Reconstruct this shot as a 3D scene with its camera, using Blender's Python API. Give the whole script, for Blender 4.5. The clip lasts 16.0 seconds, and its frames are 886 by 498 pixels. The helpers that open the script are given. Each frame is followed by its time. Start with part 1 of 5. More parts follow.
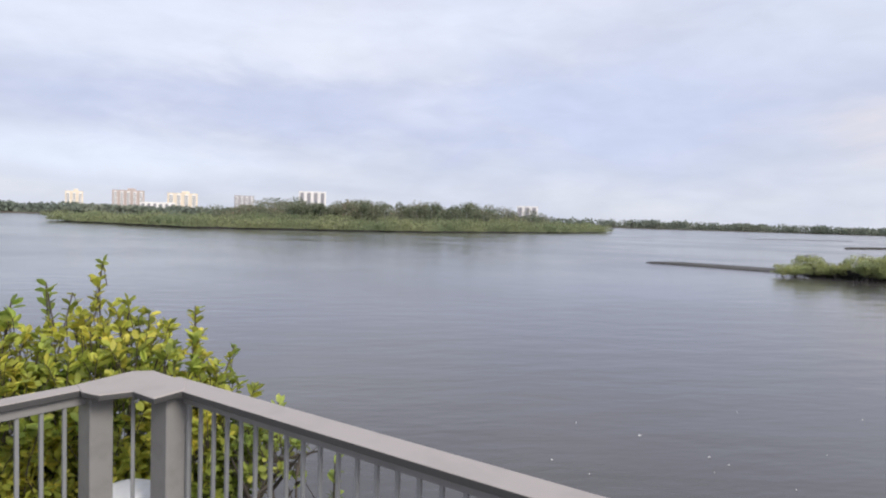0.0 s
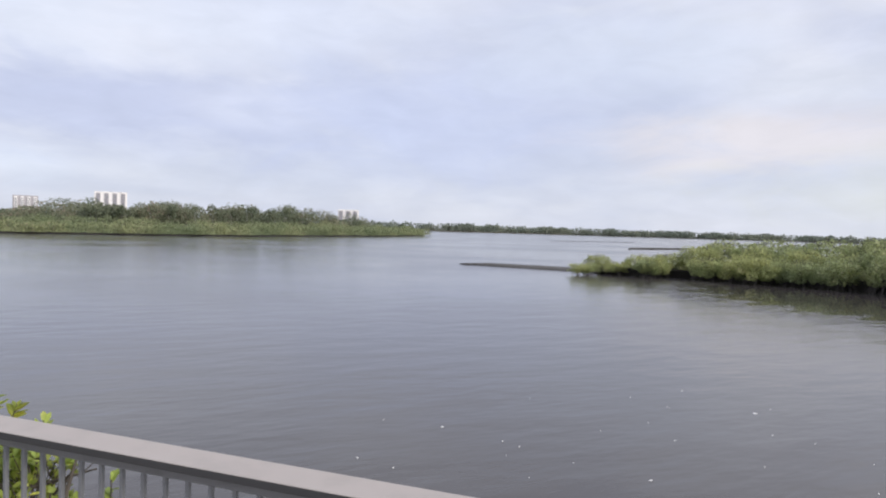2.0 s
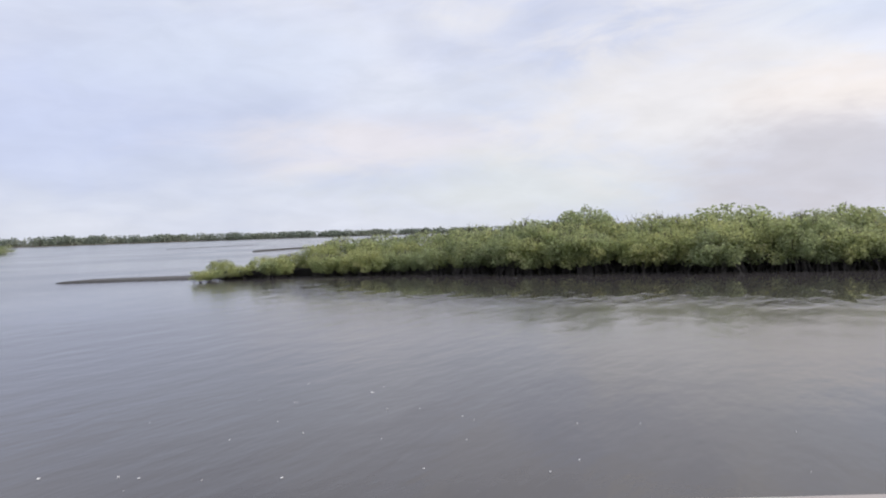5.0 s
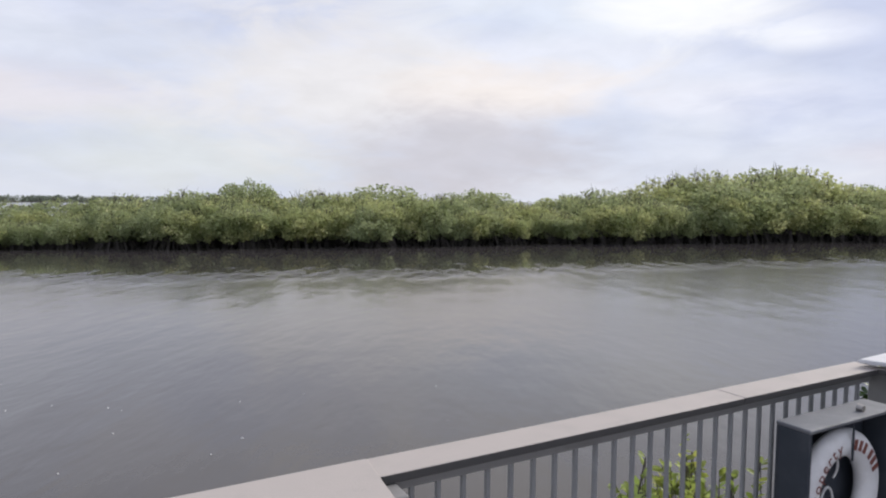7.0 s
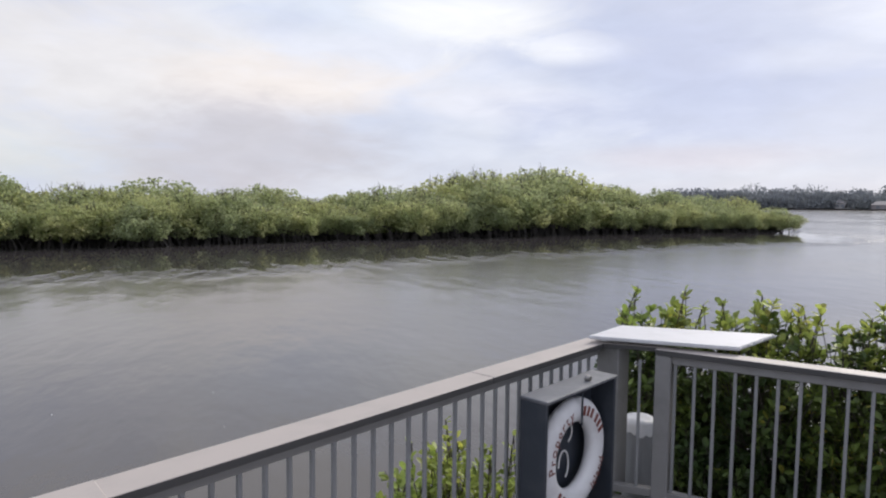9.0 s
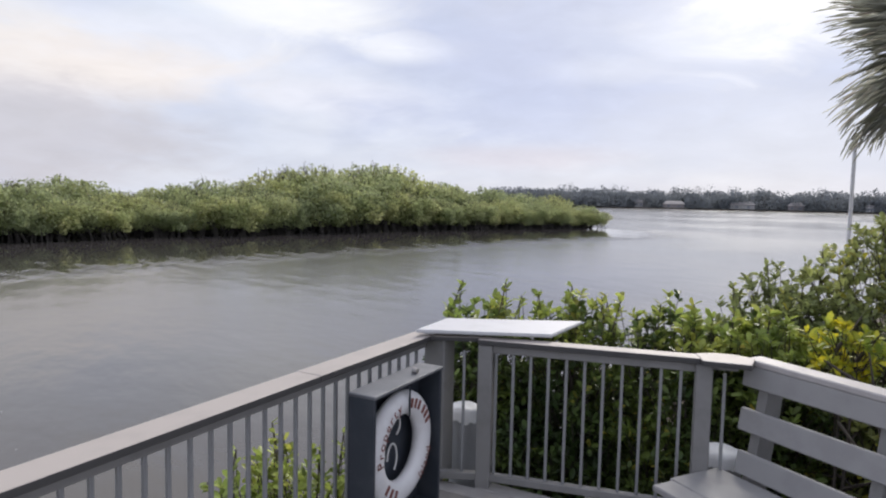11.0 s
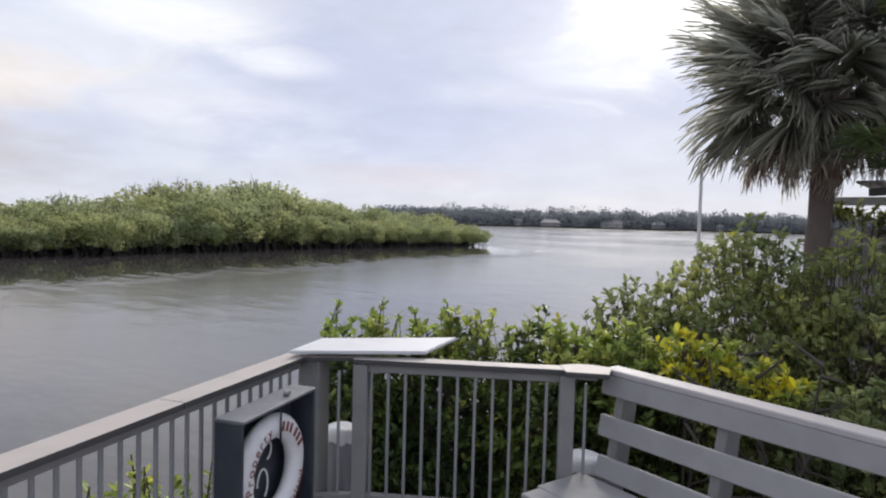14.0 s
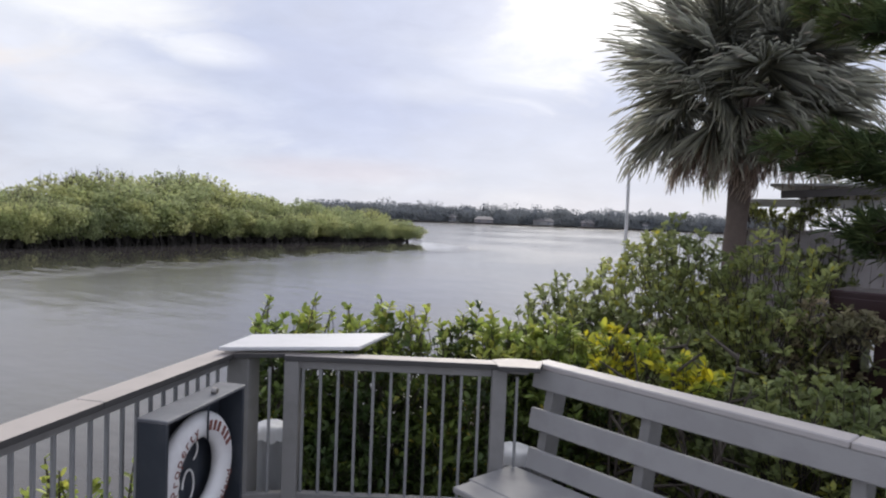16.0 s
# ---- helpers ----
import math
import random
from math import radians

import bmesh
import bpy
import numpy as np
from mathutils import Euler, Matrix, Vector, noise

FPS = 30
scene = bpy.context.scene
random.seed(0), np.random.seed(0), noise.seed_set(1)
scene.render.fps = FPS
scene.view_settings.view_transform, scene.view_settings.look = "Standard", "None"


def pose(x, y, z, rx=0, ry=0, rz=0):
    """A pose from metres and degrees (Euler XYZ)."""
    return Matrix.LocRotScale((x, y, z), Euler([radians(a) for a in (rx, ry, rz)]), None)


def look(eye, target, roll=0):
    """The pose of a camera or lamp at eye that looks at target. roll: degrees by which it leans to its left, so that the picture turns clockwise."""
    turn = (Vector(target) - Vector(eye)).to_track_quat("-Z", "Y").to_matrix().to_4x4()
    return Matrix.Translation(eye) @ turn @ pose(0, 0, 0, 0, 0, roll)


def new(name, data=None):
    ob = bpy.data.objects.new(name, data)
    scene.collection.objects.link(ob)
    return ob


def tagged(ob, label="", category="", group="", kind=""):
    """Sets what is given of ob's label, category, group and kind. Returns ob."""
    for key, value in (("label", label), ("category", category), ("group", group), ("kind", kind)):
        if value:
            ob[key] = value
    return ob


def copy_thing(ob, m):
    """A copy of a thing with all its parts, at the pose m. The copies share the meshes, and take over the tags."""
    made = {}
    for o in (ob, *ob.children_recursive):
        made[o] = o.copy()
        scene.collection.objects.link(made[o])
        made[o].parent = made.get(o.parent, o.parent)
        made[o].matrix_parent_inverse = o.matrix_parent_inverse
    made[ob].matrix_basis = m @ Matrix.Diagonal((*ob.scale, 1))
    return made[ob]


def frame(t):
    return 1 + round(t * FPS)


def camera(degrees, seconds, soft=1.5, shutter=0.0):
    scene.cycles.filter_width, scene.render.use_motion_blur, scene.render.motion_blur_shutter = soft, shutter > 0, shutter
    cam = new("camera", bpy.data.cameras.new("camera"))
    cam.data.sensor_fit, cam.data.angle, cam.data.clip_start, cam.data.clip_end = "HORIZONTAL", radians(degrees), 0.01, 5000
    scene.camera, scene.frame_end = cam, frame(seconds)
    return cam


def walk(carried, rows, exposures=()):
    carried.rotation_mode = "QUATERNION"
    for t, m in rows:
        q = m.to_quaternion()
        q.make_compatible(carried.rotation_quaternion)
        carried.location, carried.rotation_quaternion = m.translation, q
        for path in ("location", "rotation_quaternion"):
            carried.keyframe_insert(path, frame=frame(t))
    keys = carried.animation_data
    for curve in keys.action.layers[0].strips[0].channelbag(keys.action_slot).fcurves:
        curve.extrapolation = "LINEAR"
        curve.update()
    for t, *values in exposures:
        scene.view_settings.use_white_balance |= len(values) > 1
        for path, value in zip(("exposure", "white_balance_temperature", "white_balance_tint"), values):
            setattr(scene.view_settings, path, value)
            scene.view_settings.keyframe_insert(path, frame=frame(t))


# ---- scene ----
cam = camera(68.9, 16.0, soft=2.1)
PATH = [
    (0, (-1.695, 2.176, 2.007), (-1.246, 4.123, 1.917), 1.7),
    (0.5, (-1.65, 2.12, 2.006), (-1.038, 4.022, 1.906), 2.1),
    (1, (-1.61, 2.063, 2.005), (-0.87, 3.919, 1.901), 2.4),
    (1.5, (-1.572, 2.01, 2.005), (-0.742, 3.828, 1.943), 2.0),
    (2, (-1.539, 1.961, 2.006), (-0.578, 3.714, 1.943), 1.7),
    (2.5, (-1.512, 1.921, 2.006), (-0.374, 3.565, 1.936), 1.5),
    (3, (-1.49, 1.892, 2.006), (-0.151, 3.374, 1.898), 1.9),
    (3.5, (-1.471, 1.873, 2.007), (0.008, 3.214, 1.893), 1.8),
    (3.7, (-1.465, 1.869, 2.007), (0.06, 3.159, 1.894), 0.3),
    (5.8, (-1.414, 1.874, 2.005), (0.479, 2.512, 1.904), 1.1),
    (6, (-1.412, 1.878, 2.004), (0.515, 2.395, 1.866), 1.9),
    (6.5, (-1.409, 1.895, 2.001), (0.573, 2.1, 1.828), 1.2),
    (7, (-1.4, 1.911, 2.003), (0.595, 1.898, 1.856), 0.3),
    (7.5, (-1.402, 1.891, 2.001), (0.588, 1.754, 1.843), -0.6),
    (8, (-1.411, 1.834, 2.0), (0.568, 1.583, 1.86), 0.2),
    (8.5, (-1.421, 1.776, 1.996), (0.525, 1.34, 1.854), 0.5),
    (9, (-1.409, 1.755, 1.992), (0.478, 1.112, 1.839), 0.6),
    (9.5, (-1.4, 1.741, 1.992), (0.421, 0.93, 1.829), 0.9),
    (10, (-1.403, 1.729, 1.991), (0.359, 0.795, 1.834), 1.3),
    (10.2, (-1.405, 1.727, 1.991), (0.331, 0.748, 1.834), 1.5),
    (12.3, (-1.459, 1.716, 1.994), (0.106, 0.476, 1.866), 1.1),
    (12.5, (-1.465, 1.716, 1.994), (0.081, 0.452, 1.874), 1.4),
    (13, (-1.484, 1.711, 1.997), (0.043, 0.425, 1.879), 1.0),
    (13.5, (-1.496, 1.702, 2.0), (0.017, 0.399, 1.9), 1.1),
    (14, (-1.501, 1.692, 2.004), (-0.057, 0.311, 1.911), 1.5),
    (14.5, (-1.499, 1.693, 2.004), (-0.093, 0.273, 1.924), 1.7),
    (15, (-1.495, 1.691, 2.004), (-0.123, 0.239, 1.912), 1.9),
    (15.5, (-1.495, 1.693, 2.002), (-0.152, 0.214, 1.912), 1.9),
    (16, (-1.498, 1.693, 2.001), (-0.203, 0.173, 1.902), 2.3),
]
walk(cam, [(t, look(eye, target, roll)) for t, eye, target, roll in PATH])

# ---- light ----
WATER = -1.0
SUN_BEARING, SUN_ELEV = 150.0, 31.0


def heading(bearing, dist, z=0.0, eye=(-1.48, 1.8)):
    """A place seen from the deck under a compass bearing (clockwise from +y)."""
    b = radians(bearing)
    return Vector((eye[0] + dist * math.sin(b), eye[1] + dist * math.cos(b), z))


def wire(tree, a, b):
    tree.links.new(a, b)


def mathn(tree, op, a, b=None, clamp=False):
    n = tree.nodes.new("ShaderNodeMath")
    n.operation, n.use_clamp = op, clamp
    for k, v in enumerate((a, b)):
        if v is None:
            continue
        if isinstance(v, (int, float)):
            n.inputs[k].default_value = v
        else:
            wire(tree, v, n.inputs[k])
    return n.outputs[0]


def mixn(tree, fac, a, b, blend="MIX"):
    n = tree.nodes.new("ShaderNodeMix")
    n.data_type, n.blend_type = "RGBA", blend
    for sock, v in ((n.inputs[0], fac), (n.inputs[6], a), (n.inputs[7], b)):
        if isinstance(v, (int, float)):
            sock.default_value = v
        elif isinstance(v, tuple):
            sock.default_value = (*v[:3], 1)
        else:
            wire(tree, v, sock)
    return n.outputs[2]


def rampn(tree, fac, lo, hi):
    n = tree.nodes.new("ShaderNodeMapRange")
    n.interpolation_type = "SMOOTHSTEP"
    wire(tree, fac, n.inputs[0])
    n.inputs[1].default_value, n.inputs[2].default_value = lo, hi
    return n.outputs[0]


def noisen(tree, vec, scale, detail=4, rough=0.5, dist=0.0):
    n = tree.nodes.new("ShaderNodeTexNoise")
    wire(tree, vec, n.inputs["Vector"])
    n.inputs["Scale"].default_value, n.inputs["Detail"].default_value = scale, detail
    n.inputs["Roughness"].default_value, n.inputs["Distortion"].default_value = rough, dist
    return n.outputs[0]


# cloud forms: bearing, elevation, half width, half height (degrees), colour, amount
CLOUDS = [
    # unseen warm cloud high in the east, added to brighten the water
    (92, 34, 45, 17, (1.02, 0.98, 0.95), 0.9),
    (-16, 4.4, 13, 2.0, (0.80, 0.87, 1.03), 0.85), (-12, 15, 22, 4.5, (0.83, 0.88, 1.02), 0.7), (0, 8.6, 24, 3.4, (0.57, 0.62, 0.84), 0.8),
    (13, 9.4, 6, 1.6, (0.78, 0.82, 0.98), 0.6), (16, 17, 14, 3.0, (0.82, 0.87, 1.02), 0.6), (28, 9.5, 13, 6, (0.63, 0.69, 0.92), 0.75),
    (55, 7.6, 13, 2.5, (0.92, 0.86, 0.88), 0.7), (44, 15, 14, 3.5, (0.76, 0.82, 0.97), 0.6), (66, 12, 13, 2.4, (0.70, 0.74, 0.86), 0.6),
    (68, 3.4, 15, 3.4, (0.77, 0.80, 0.82), 0.8), (82, 10, 14, 6.0, (0.89, 0.86, 0.865), 0.85), (96, 9.4, 10, 2.6, (0.97, 0.89, 0.85), 0.9),
    (92, 4.0, 11, 4.2, (0.63, 0.61, 0.68), 0.85), (101, 16, 14, 3.0, (0.80, 0.86, 0.98), 0.7), (114, 8.4, 9, 1.7, (0.88, 0.88, 0.97), 0.7),
    (111, 15.0, 8, 2.0, (1.08, 1.07, 1.07), 0.7), (120, 12.6, 4.5, 1.2, (1.10, 1.10, 1.12), 0.8), (131, 7.5, 15, 4.0, (0.57, 0.62, 0.83), 0.8),
    (128, 12.6, 9, 3.0, (0.60, 0.64, 0.83), 0.7), (131, 16.8, 12, 2.6, (0.62, 0.66, 0.83), 0.7), (138, 11.0, 5, 1.2, (0.74, 0.77, 0.90), 0.6),
    (130, 3.6, 10, 1.2, (0.74, 0.70, 0.80), 0.6), (152, 6.0, 14, 4.0, (0.72, 0.75, 0.88), 0.7), (147, 13.5, 8, 3.5, (0.85, 0.88, 1.0), 0.7),
    (159, 20, 13, 8.5, (1.30, 1.28, 1.26), 0.95),
]


def make_world():
    w = bpy.data.worlds.new("overcast_sky")
    scene.world = w
    w.use_nodes = True
    t = w.node_tree
    t.nodes.clear()
    co = t.nodes.new("ShaderNodeTexCoord").outputs["Generated"]
    sep = t.nodes.new("ShaderNodeSeparateXYZ")
    wire(t, co, sep.inputs[0])
    up = mathn(t, "MAXIMUM", sep.outputs[2], 0.0)
    flat = mathn(t, "ADD", up, 0.22)
    com = t.nodes.new("ShaderNodeCombineXYZ")
    wire(t, mathn(t, "DIVIDE", sep.outputs[0], flat), com.inputs[0])
    wire(t, mathn(t, "DIVIDE", sep.outputs[1], flat), com.inputs[1])
    big = noisen(t, com.outputs[0], 0.62, 3, 0.45, 0.5)
    small = noisen(t, com.outputs[0], 2.3, 5, 0.55, 0.4)
    cloud = mathn(t, "ADD", mathn(t, "MULTIPLY", big, 0.8), mathn(t, "MULTIPLY", small, 0.2))
    # bright thin cloud against the blue-grey deck of cloud
    col = mixn(t, rampn(t, cloud, 0.38, 0.65), (0.60, 0.65, 0.83), (0.84, 0.86, 0.96))
    low = mathn(t, "SUBTRACT", 1.0, rampn(t, up, 0.0, 0.22), True)
    col = mixn(t, mathn(t, "MULTIPLY", low, 0.6), col, (0.68, 0.72, 0.84))
    # bearing east of a line at 80 degrees, and elevation, both in degrees, with ragged edges
    c, sn = math.cos(radians(80)), math.sin(radians(80))
    ahead = mathn(t, "ADD", mathn(t, "MULTIPLY", sep.outputs[0], sn), mathn(t, "MULTIPLY", sep.outputs[1], c))
    aside = mathn(t, "SUBTRACT", mathn(t, "MULTIPLY", sep.outputs[0], c), mathn(t, "MULTIPLY", sep.outputs[1], sn))
    turn = mathn(t, "MULTIPLY", mathn(t, "ARCTAN2", aside, ahead), 57.296)
    elev = mathn(t, "MULTIPLY", mathn(t, "ARCSINE", sep.outputs[2]), 57.296)
    rag = t.nodes.new("ShaderNodeCombineXYZ")
    wire(t, mathn(t, "MULTIPLY", turn, 0.055), rag.inputs[0])
    wire(t, mathn(t, "MULTIPLY", elev, 0.15), rag.inputs[1])
    wob = mathn(t, "SUBTRACT", noisen(t, rag.outputs[0], 1.5, 6, 0.58, 0.6), 0.5)
    tear = mathn(t, "SUBTRACT", noisen(t, rag.outputs[0], 4.0, 5, 0.55, 0.3), 0.5)
    for b, e, wb, we, tint, amount in CLOUDS:
        dx = mathn(t, "DIVIDE", mathn(t, "SUBTRACT", turn, b - 80.0), wb)
        dy = mathn(t, "DIVIDE", mathn(t, "SUBTRACT", elev, e), we)
        d = mathn(t, "SQRT", mathn(t, "ADD", mathn(t, "MULTIPLY", dx, dx), mathn(t, "MULTIPLY", dy, dy)))
        d = mathn(t, "ADD", d, mathn(t, "ADD", mathn(t, "MULTIPLY", wob, 2.0), mathn(t, "MULTIPLY", tear, 0.7)))
        mask = mathn(t, "SUBTRACT", 1.0, rampn(t, d, 0.25, 1.45), True)
        col = mixn(t, mathn(t, "MULTIPLY", mask, amount), col, tint)
    fine = mathn(t, "ADD", mathn(t, "MULTIPLY", tear, 0.22), 1.0)
    sky = t.nodes.new("ShaderNodeTexSky")
    sky.sky_type, sky.sun_disc = "NISHITA", False
    sky.sun_elevation, sky.sun_rotation = radians(SUN_ELEV), radians(SUN_BEARING)
    one = t.nodes.new("ShaderNodeBackground")
    wire(t, sky.outputs[0], one.inputs[0])
    one.inputs[1].default_value = 0.008
    two = t.nodes.new("ShaderNodeBackground")
    wire(t, col, two.inputs[0])
    wire(t, mathn(t, "MULTIPLY", fine, 0.94), two.inputs[1])
    add = t.nodes.new("ShaderNodeAddShader")
    wire(t, one.outputs[0], add.inputs[0])
    wire(t, two.outputs[0], add.inputs[1])
    out = t.nodes.new("ShaderNodeOutputWorld")
    wire(t, add.outputs[0], out.inputs[0])


make_world()
sun = new("sun", bpy.data.lights.new("sun", "SUN"))
sun.data.energy, sun.data.angle, sun.data.color = 2.8, radians(22), (1, 0.94, 0.86)
sun.matrix_world = look(heading(SUN_BEARING, 60, 60 * math.tan(radians(SUN_ELEV))), (0, 0, 0))
scene.view_settings.exposure = 0.0

# ---- materials ----


def material(name, colour, rough=0.6, metal=0.0, vary=0.18, scale=6.0, fine=60.0, bump=0.15, other=None, stretch=(1, 1, 1),
             per="none", transmit=0.0, spec=0.5, patch=(0.45, 0.65), amount=0.5):
    m = bpy.data.materials.new(name)
    m.use_nodes = True
    t = m.node_tree
    bsdf = t.nodes["Principled BSDF"]
    co = t.nodes.new("ShaderNodeTexCoord").outputs["Object"]
    mp = t.nodes.new("ShaderNodeMapping")
    mp.inputs["Scale"].default_value = stretch
    wire(t, co, mp.inputs[0])
    wide, grain = noisen(t, mp.outputs[0], scale, 5, 0.6), noisen(t, mp.outputs[0], fine, 3, 0.6)
    dark = tuple(c * (1 - vary) for c in colour)
    light = tuple(min(1, c * (1 + vary)) for c in colour)
    col = mixn(t, wide, dark, light)
    if other:
        col = mixn(t, mathn(t, "MULTIPLY", rampn(t, wide, *patch), amount), col, other)
    col = mixn(t, mathn(t, "MULTIPLY", grain, vary), col, dark, "MULTIPLY") if vary > 0.3 else col
    if per != "none":
        if per == "island":
            rnd = t.nodes.new("ShaderNodeNewGeometry").outputs["Random Per Island"]
        else:
            rnd = t.nodes.new("ShaderNodeObjectInfo").outputs["Random"]
        hs = t.nodes.new("ShaderNodeHueSaturation")
        wire(t, col, hs.inputs["Color"])
        wire(t, mathn(t, "ADD", mathn(t, "MULTIPLY", rnd, 0.7), 0.65), hs.inputs["Value"])
        col = hs.outputs[0]
    wire(t, col, bsdf.inputs["Base Color"])
    wire(t, mathn(t, "ADD", mathn(t, "MULTIPLY", wide, 0.25), rough - 0.12, True), bsdf.inputs["Roughness"])
    bsdf.inputs["Metallic"].default_value = metal
    bsdf.inputs["Specular IOR Level"].default_value = spec
    if bump:
        bn = t.nodes.new("ShaderNodeBump")
        bn.inputs["Strength"].default_value, bn.inputs["Distance"].default_value = bump, 0.01
        wire(t, grain, bn.inputs["Height"])
        wire(t, bn.outputs[0], bsdf.inputs["Normal"])
    return m


def leaf_material(name, green, second, yellow, share, rough=0.5, clump=0.8, through_light=0.36, tree=None, spread=0.8):
    """Leaves: green to a second green by clump, some of them yellow, each leaf a little different, lit through."""
    m = bpy.data.materials.new(name)
    m.use_nodes = True
    t = m.node_tree
    t.nodes.clear()
    geo = t.nodes.new("ShaderNodeNewGeometry")
    co = t.nodes.new("ShaderNodeTexCoord").outputs["Object"]
    rnd = geo.outputs["Random Per Island"]
    patch = noisen(t, co, clump, 3, 0.6)
    col = mixn(t, rampn(t, patch, 0.35, 0.65), green, second)
    if tree:
        who = t.nodes.new("ShaderNodeObjectInfo").outputs["Random"]
        col = mixn(t, mathn(t, "MULTIPLY", rampn(t, who, 0.25, 0.85), 0.8), col, tree)
    odd = mathn(t, "MULTIPLY", rampn(t, patch, 0.42, 0.62), mathn(t, "LESS_THAN", mathn(t, "FRACT", mathn(t, "MULTIPLY", rnd, 7.31)), share))
    col = mixn(t, odd, col, yellow)
    hs = t.nodes.new("ShaderNodeHueSaturation")
    wire(t, col, hs.inputs["Color"])
    wire(t, mathn(t, "ADD", mathn(t, "MULTIPLY", rnd, spread), 1.0 - spread / 2), hs.inputs["Value"])
    p = t.nodes.new("ShaderNodeBsdfPrincipled")
    wire(t, hs.outputs[0], p.inputs["Base Color"])
    p.inputs["Roughness"].default_value = rough
    p.inputs["Specular IOR Level"].default_value = 0.35
    tr = t.nodes.new("ShaderNodeBsdfTranslucent")
    wire(t, hs.outputs[0], tr.inputs[0])
    mx = t.nodes.new("ShaderNodeMixShader")
    mx.inputs[0].default_value = through_light
    wire(t, p.outputs[0], mx.inputs[1])
    wire(t, tr.outputs[0], mx.inputs[2])
    o = t.nodes.new("ShaderNodeOutputMaterial")
    wire(t, mx.outputs[0], o.inputs[0])
    return m


def water_material():
    """Murky water: broad ripples in the open, a calm strip along the island's bank."""
    m = bpy.data.materials.new("brackish_water")
    m.use_nodes = True
    t = m.node_tree
    p = t.nodes["Principled BSDF"]
    co = t.nodes.new("ShaderNodeTexCoord").outputs["Object"]
    mp = t.nodes.new("ShaderNodeMapping")
    mp.inputs["Rotation"].default_value = (0, 0, radians(25))
    mp.inputs["Scale"].default_value = (0.6, 1.4, 1)
    wire(t, co, mp.inputs[0])
    patch = noisen(t, co, 0.05, 3, 0.5)
    wire(t, mixn(t, patch, (0.062, 0.056, 0.054), (0.078, 0.071, 0.069)), p.inputs["Base Color"])
    p.inputs["IOR"].default_value = 1.52
    bank = t.nodes.new("ShaderNodeAttribute")
    bank.attribute_name = "bank"
    edge = mathn(t, "ADD", bank.outputs["Fac"], mathn(t, "MULTIPLY", noisen(t, mp.outputs[0], 0.30, 3, 0.6), 0.16))
    edge = mathn(t, "ADD", edge, mathn(t, "MULTIPLY", mathn(t, "SUBTRACT", noisen(t, mp.outputs[0], 0.75, 4, 0.65), 0.5), mathn(t, "SUBTRACT", 0.9, mathn(t, "MULTIPLY", rampn(t, bank.outputs["Fac"], 0.72, 0.95), 0.9))))
    open_water = rampn(t, edge, 0.76, 0.82)
    # small breaking ripples where the breeze meets the calm strip
    lip = mathn(t, "MULTIPLY", rampn(t, edge, 0.75, 0.79), mathn(t, "SUBTRACT", 1.0, rampn(t, edge, 0.83, 1.0), True))
    wire(t, mathn(t, "ADD", mathn(t, "MULTIPLY", open_water, mathn(t, "ADD", mathn(t, "MULTIPLY", rampn(t, patch, 0.35, 0.65), 0.07), 0.10)), 0.012), p.inputs["Roughness"])
    h = mathn(t, "ADD", noisen(t, mp.outputs[0], 0.8, 3, 0.5), mathn(t, "MULTIPLY", noisen(t, mp.outputs[0], 4.2, 3, 0.55), 0.16))
    h = mathn(t, "ADD", h, mathn(t, "MULTIPLY", lip, mathn(t, "MULTIPLY", noisen(t, mp.outputs[0], 1.1, 3, 0.6, 0.4), 3.0)))
    bn = t.nodes.new("ShaderNodeBump")
    bn.inputs["Distance"].default_value = 0.07
    wire(t, mathn(t, "ADD", mathn(t, "MULTIPLY", open_water, 0.36), 0.012), bn.inputs["Strength"])
    wire(t, h, bn.inputs["Height"])
    wire(t, bn.outputs[0], p.inputs["Normal"])
    return m


M_WATER = water_material()
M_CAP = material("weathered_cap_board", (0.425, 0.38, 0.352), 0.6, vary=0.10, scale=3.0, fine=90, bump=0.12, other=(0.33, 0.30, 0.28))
def shade_sides(m, side):
    """Puts shade into a board's colour: faces not turned up take the dark side tone."""
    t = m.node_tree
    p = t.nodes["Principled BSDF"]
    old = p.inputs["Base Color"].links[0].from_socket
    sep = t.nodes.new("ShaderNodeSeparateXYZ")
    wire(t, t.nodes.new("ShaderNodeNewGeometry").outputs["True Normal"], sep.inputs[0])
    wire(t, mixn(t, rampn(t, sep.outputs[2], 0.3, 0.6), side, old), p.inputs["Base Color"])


# shade on the cap boards' edges, painted in as a near-black side tone
shade_sides(M_CAP, (0.06, 0.058, 0.058))
M_PALETRUNK = material("pale_tree_bark", (0.33, 0.31, 0.29), 0.85, vary=0.2, scale=0.5, fine=4, bump=0.2)
M_RAIL = material("grey_rail_paint", (0.25, 0.243, 0.238), 0.55, vary=0.12, scale=5, fine=80, bump=0.1, other=(0.18, 0.175, 0.17))
M_BALUSTER = material("grey_baluster_metal", (0.28, 0.283, 0.29), 0.45, metal=0.2, vary=0.1, scale=9, fine=120, bump=0.05)
M_BENCH = material("grey_bench_board", (0.33, 0.322, 0.318), 0.75, vary=0.08, scale=4, fine=90, bump=0.12, other=(0.26, 0.25, 0.25))
M_BENCHTOP = material("bench_cap_board", (0.45, 0.42, 0.41), 0.6, vary=0.08, scale=4, fine=90, bump=0.12, other=(0.35, 0.33, 0.32))
M_SHELF = material("white_board", (0.60, 0.595, 0.61), 0.5, vary=0.05, scale=6, fine=60, bump=0.05, other=(0.42, 0.42, 0.42), amount=0.3)
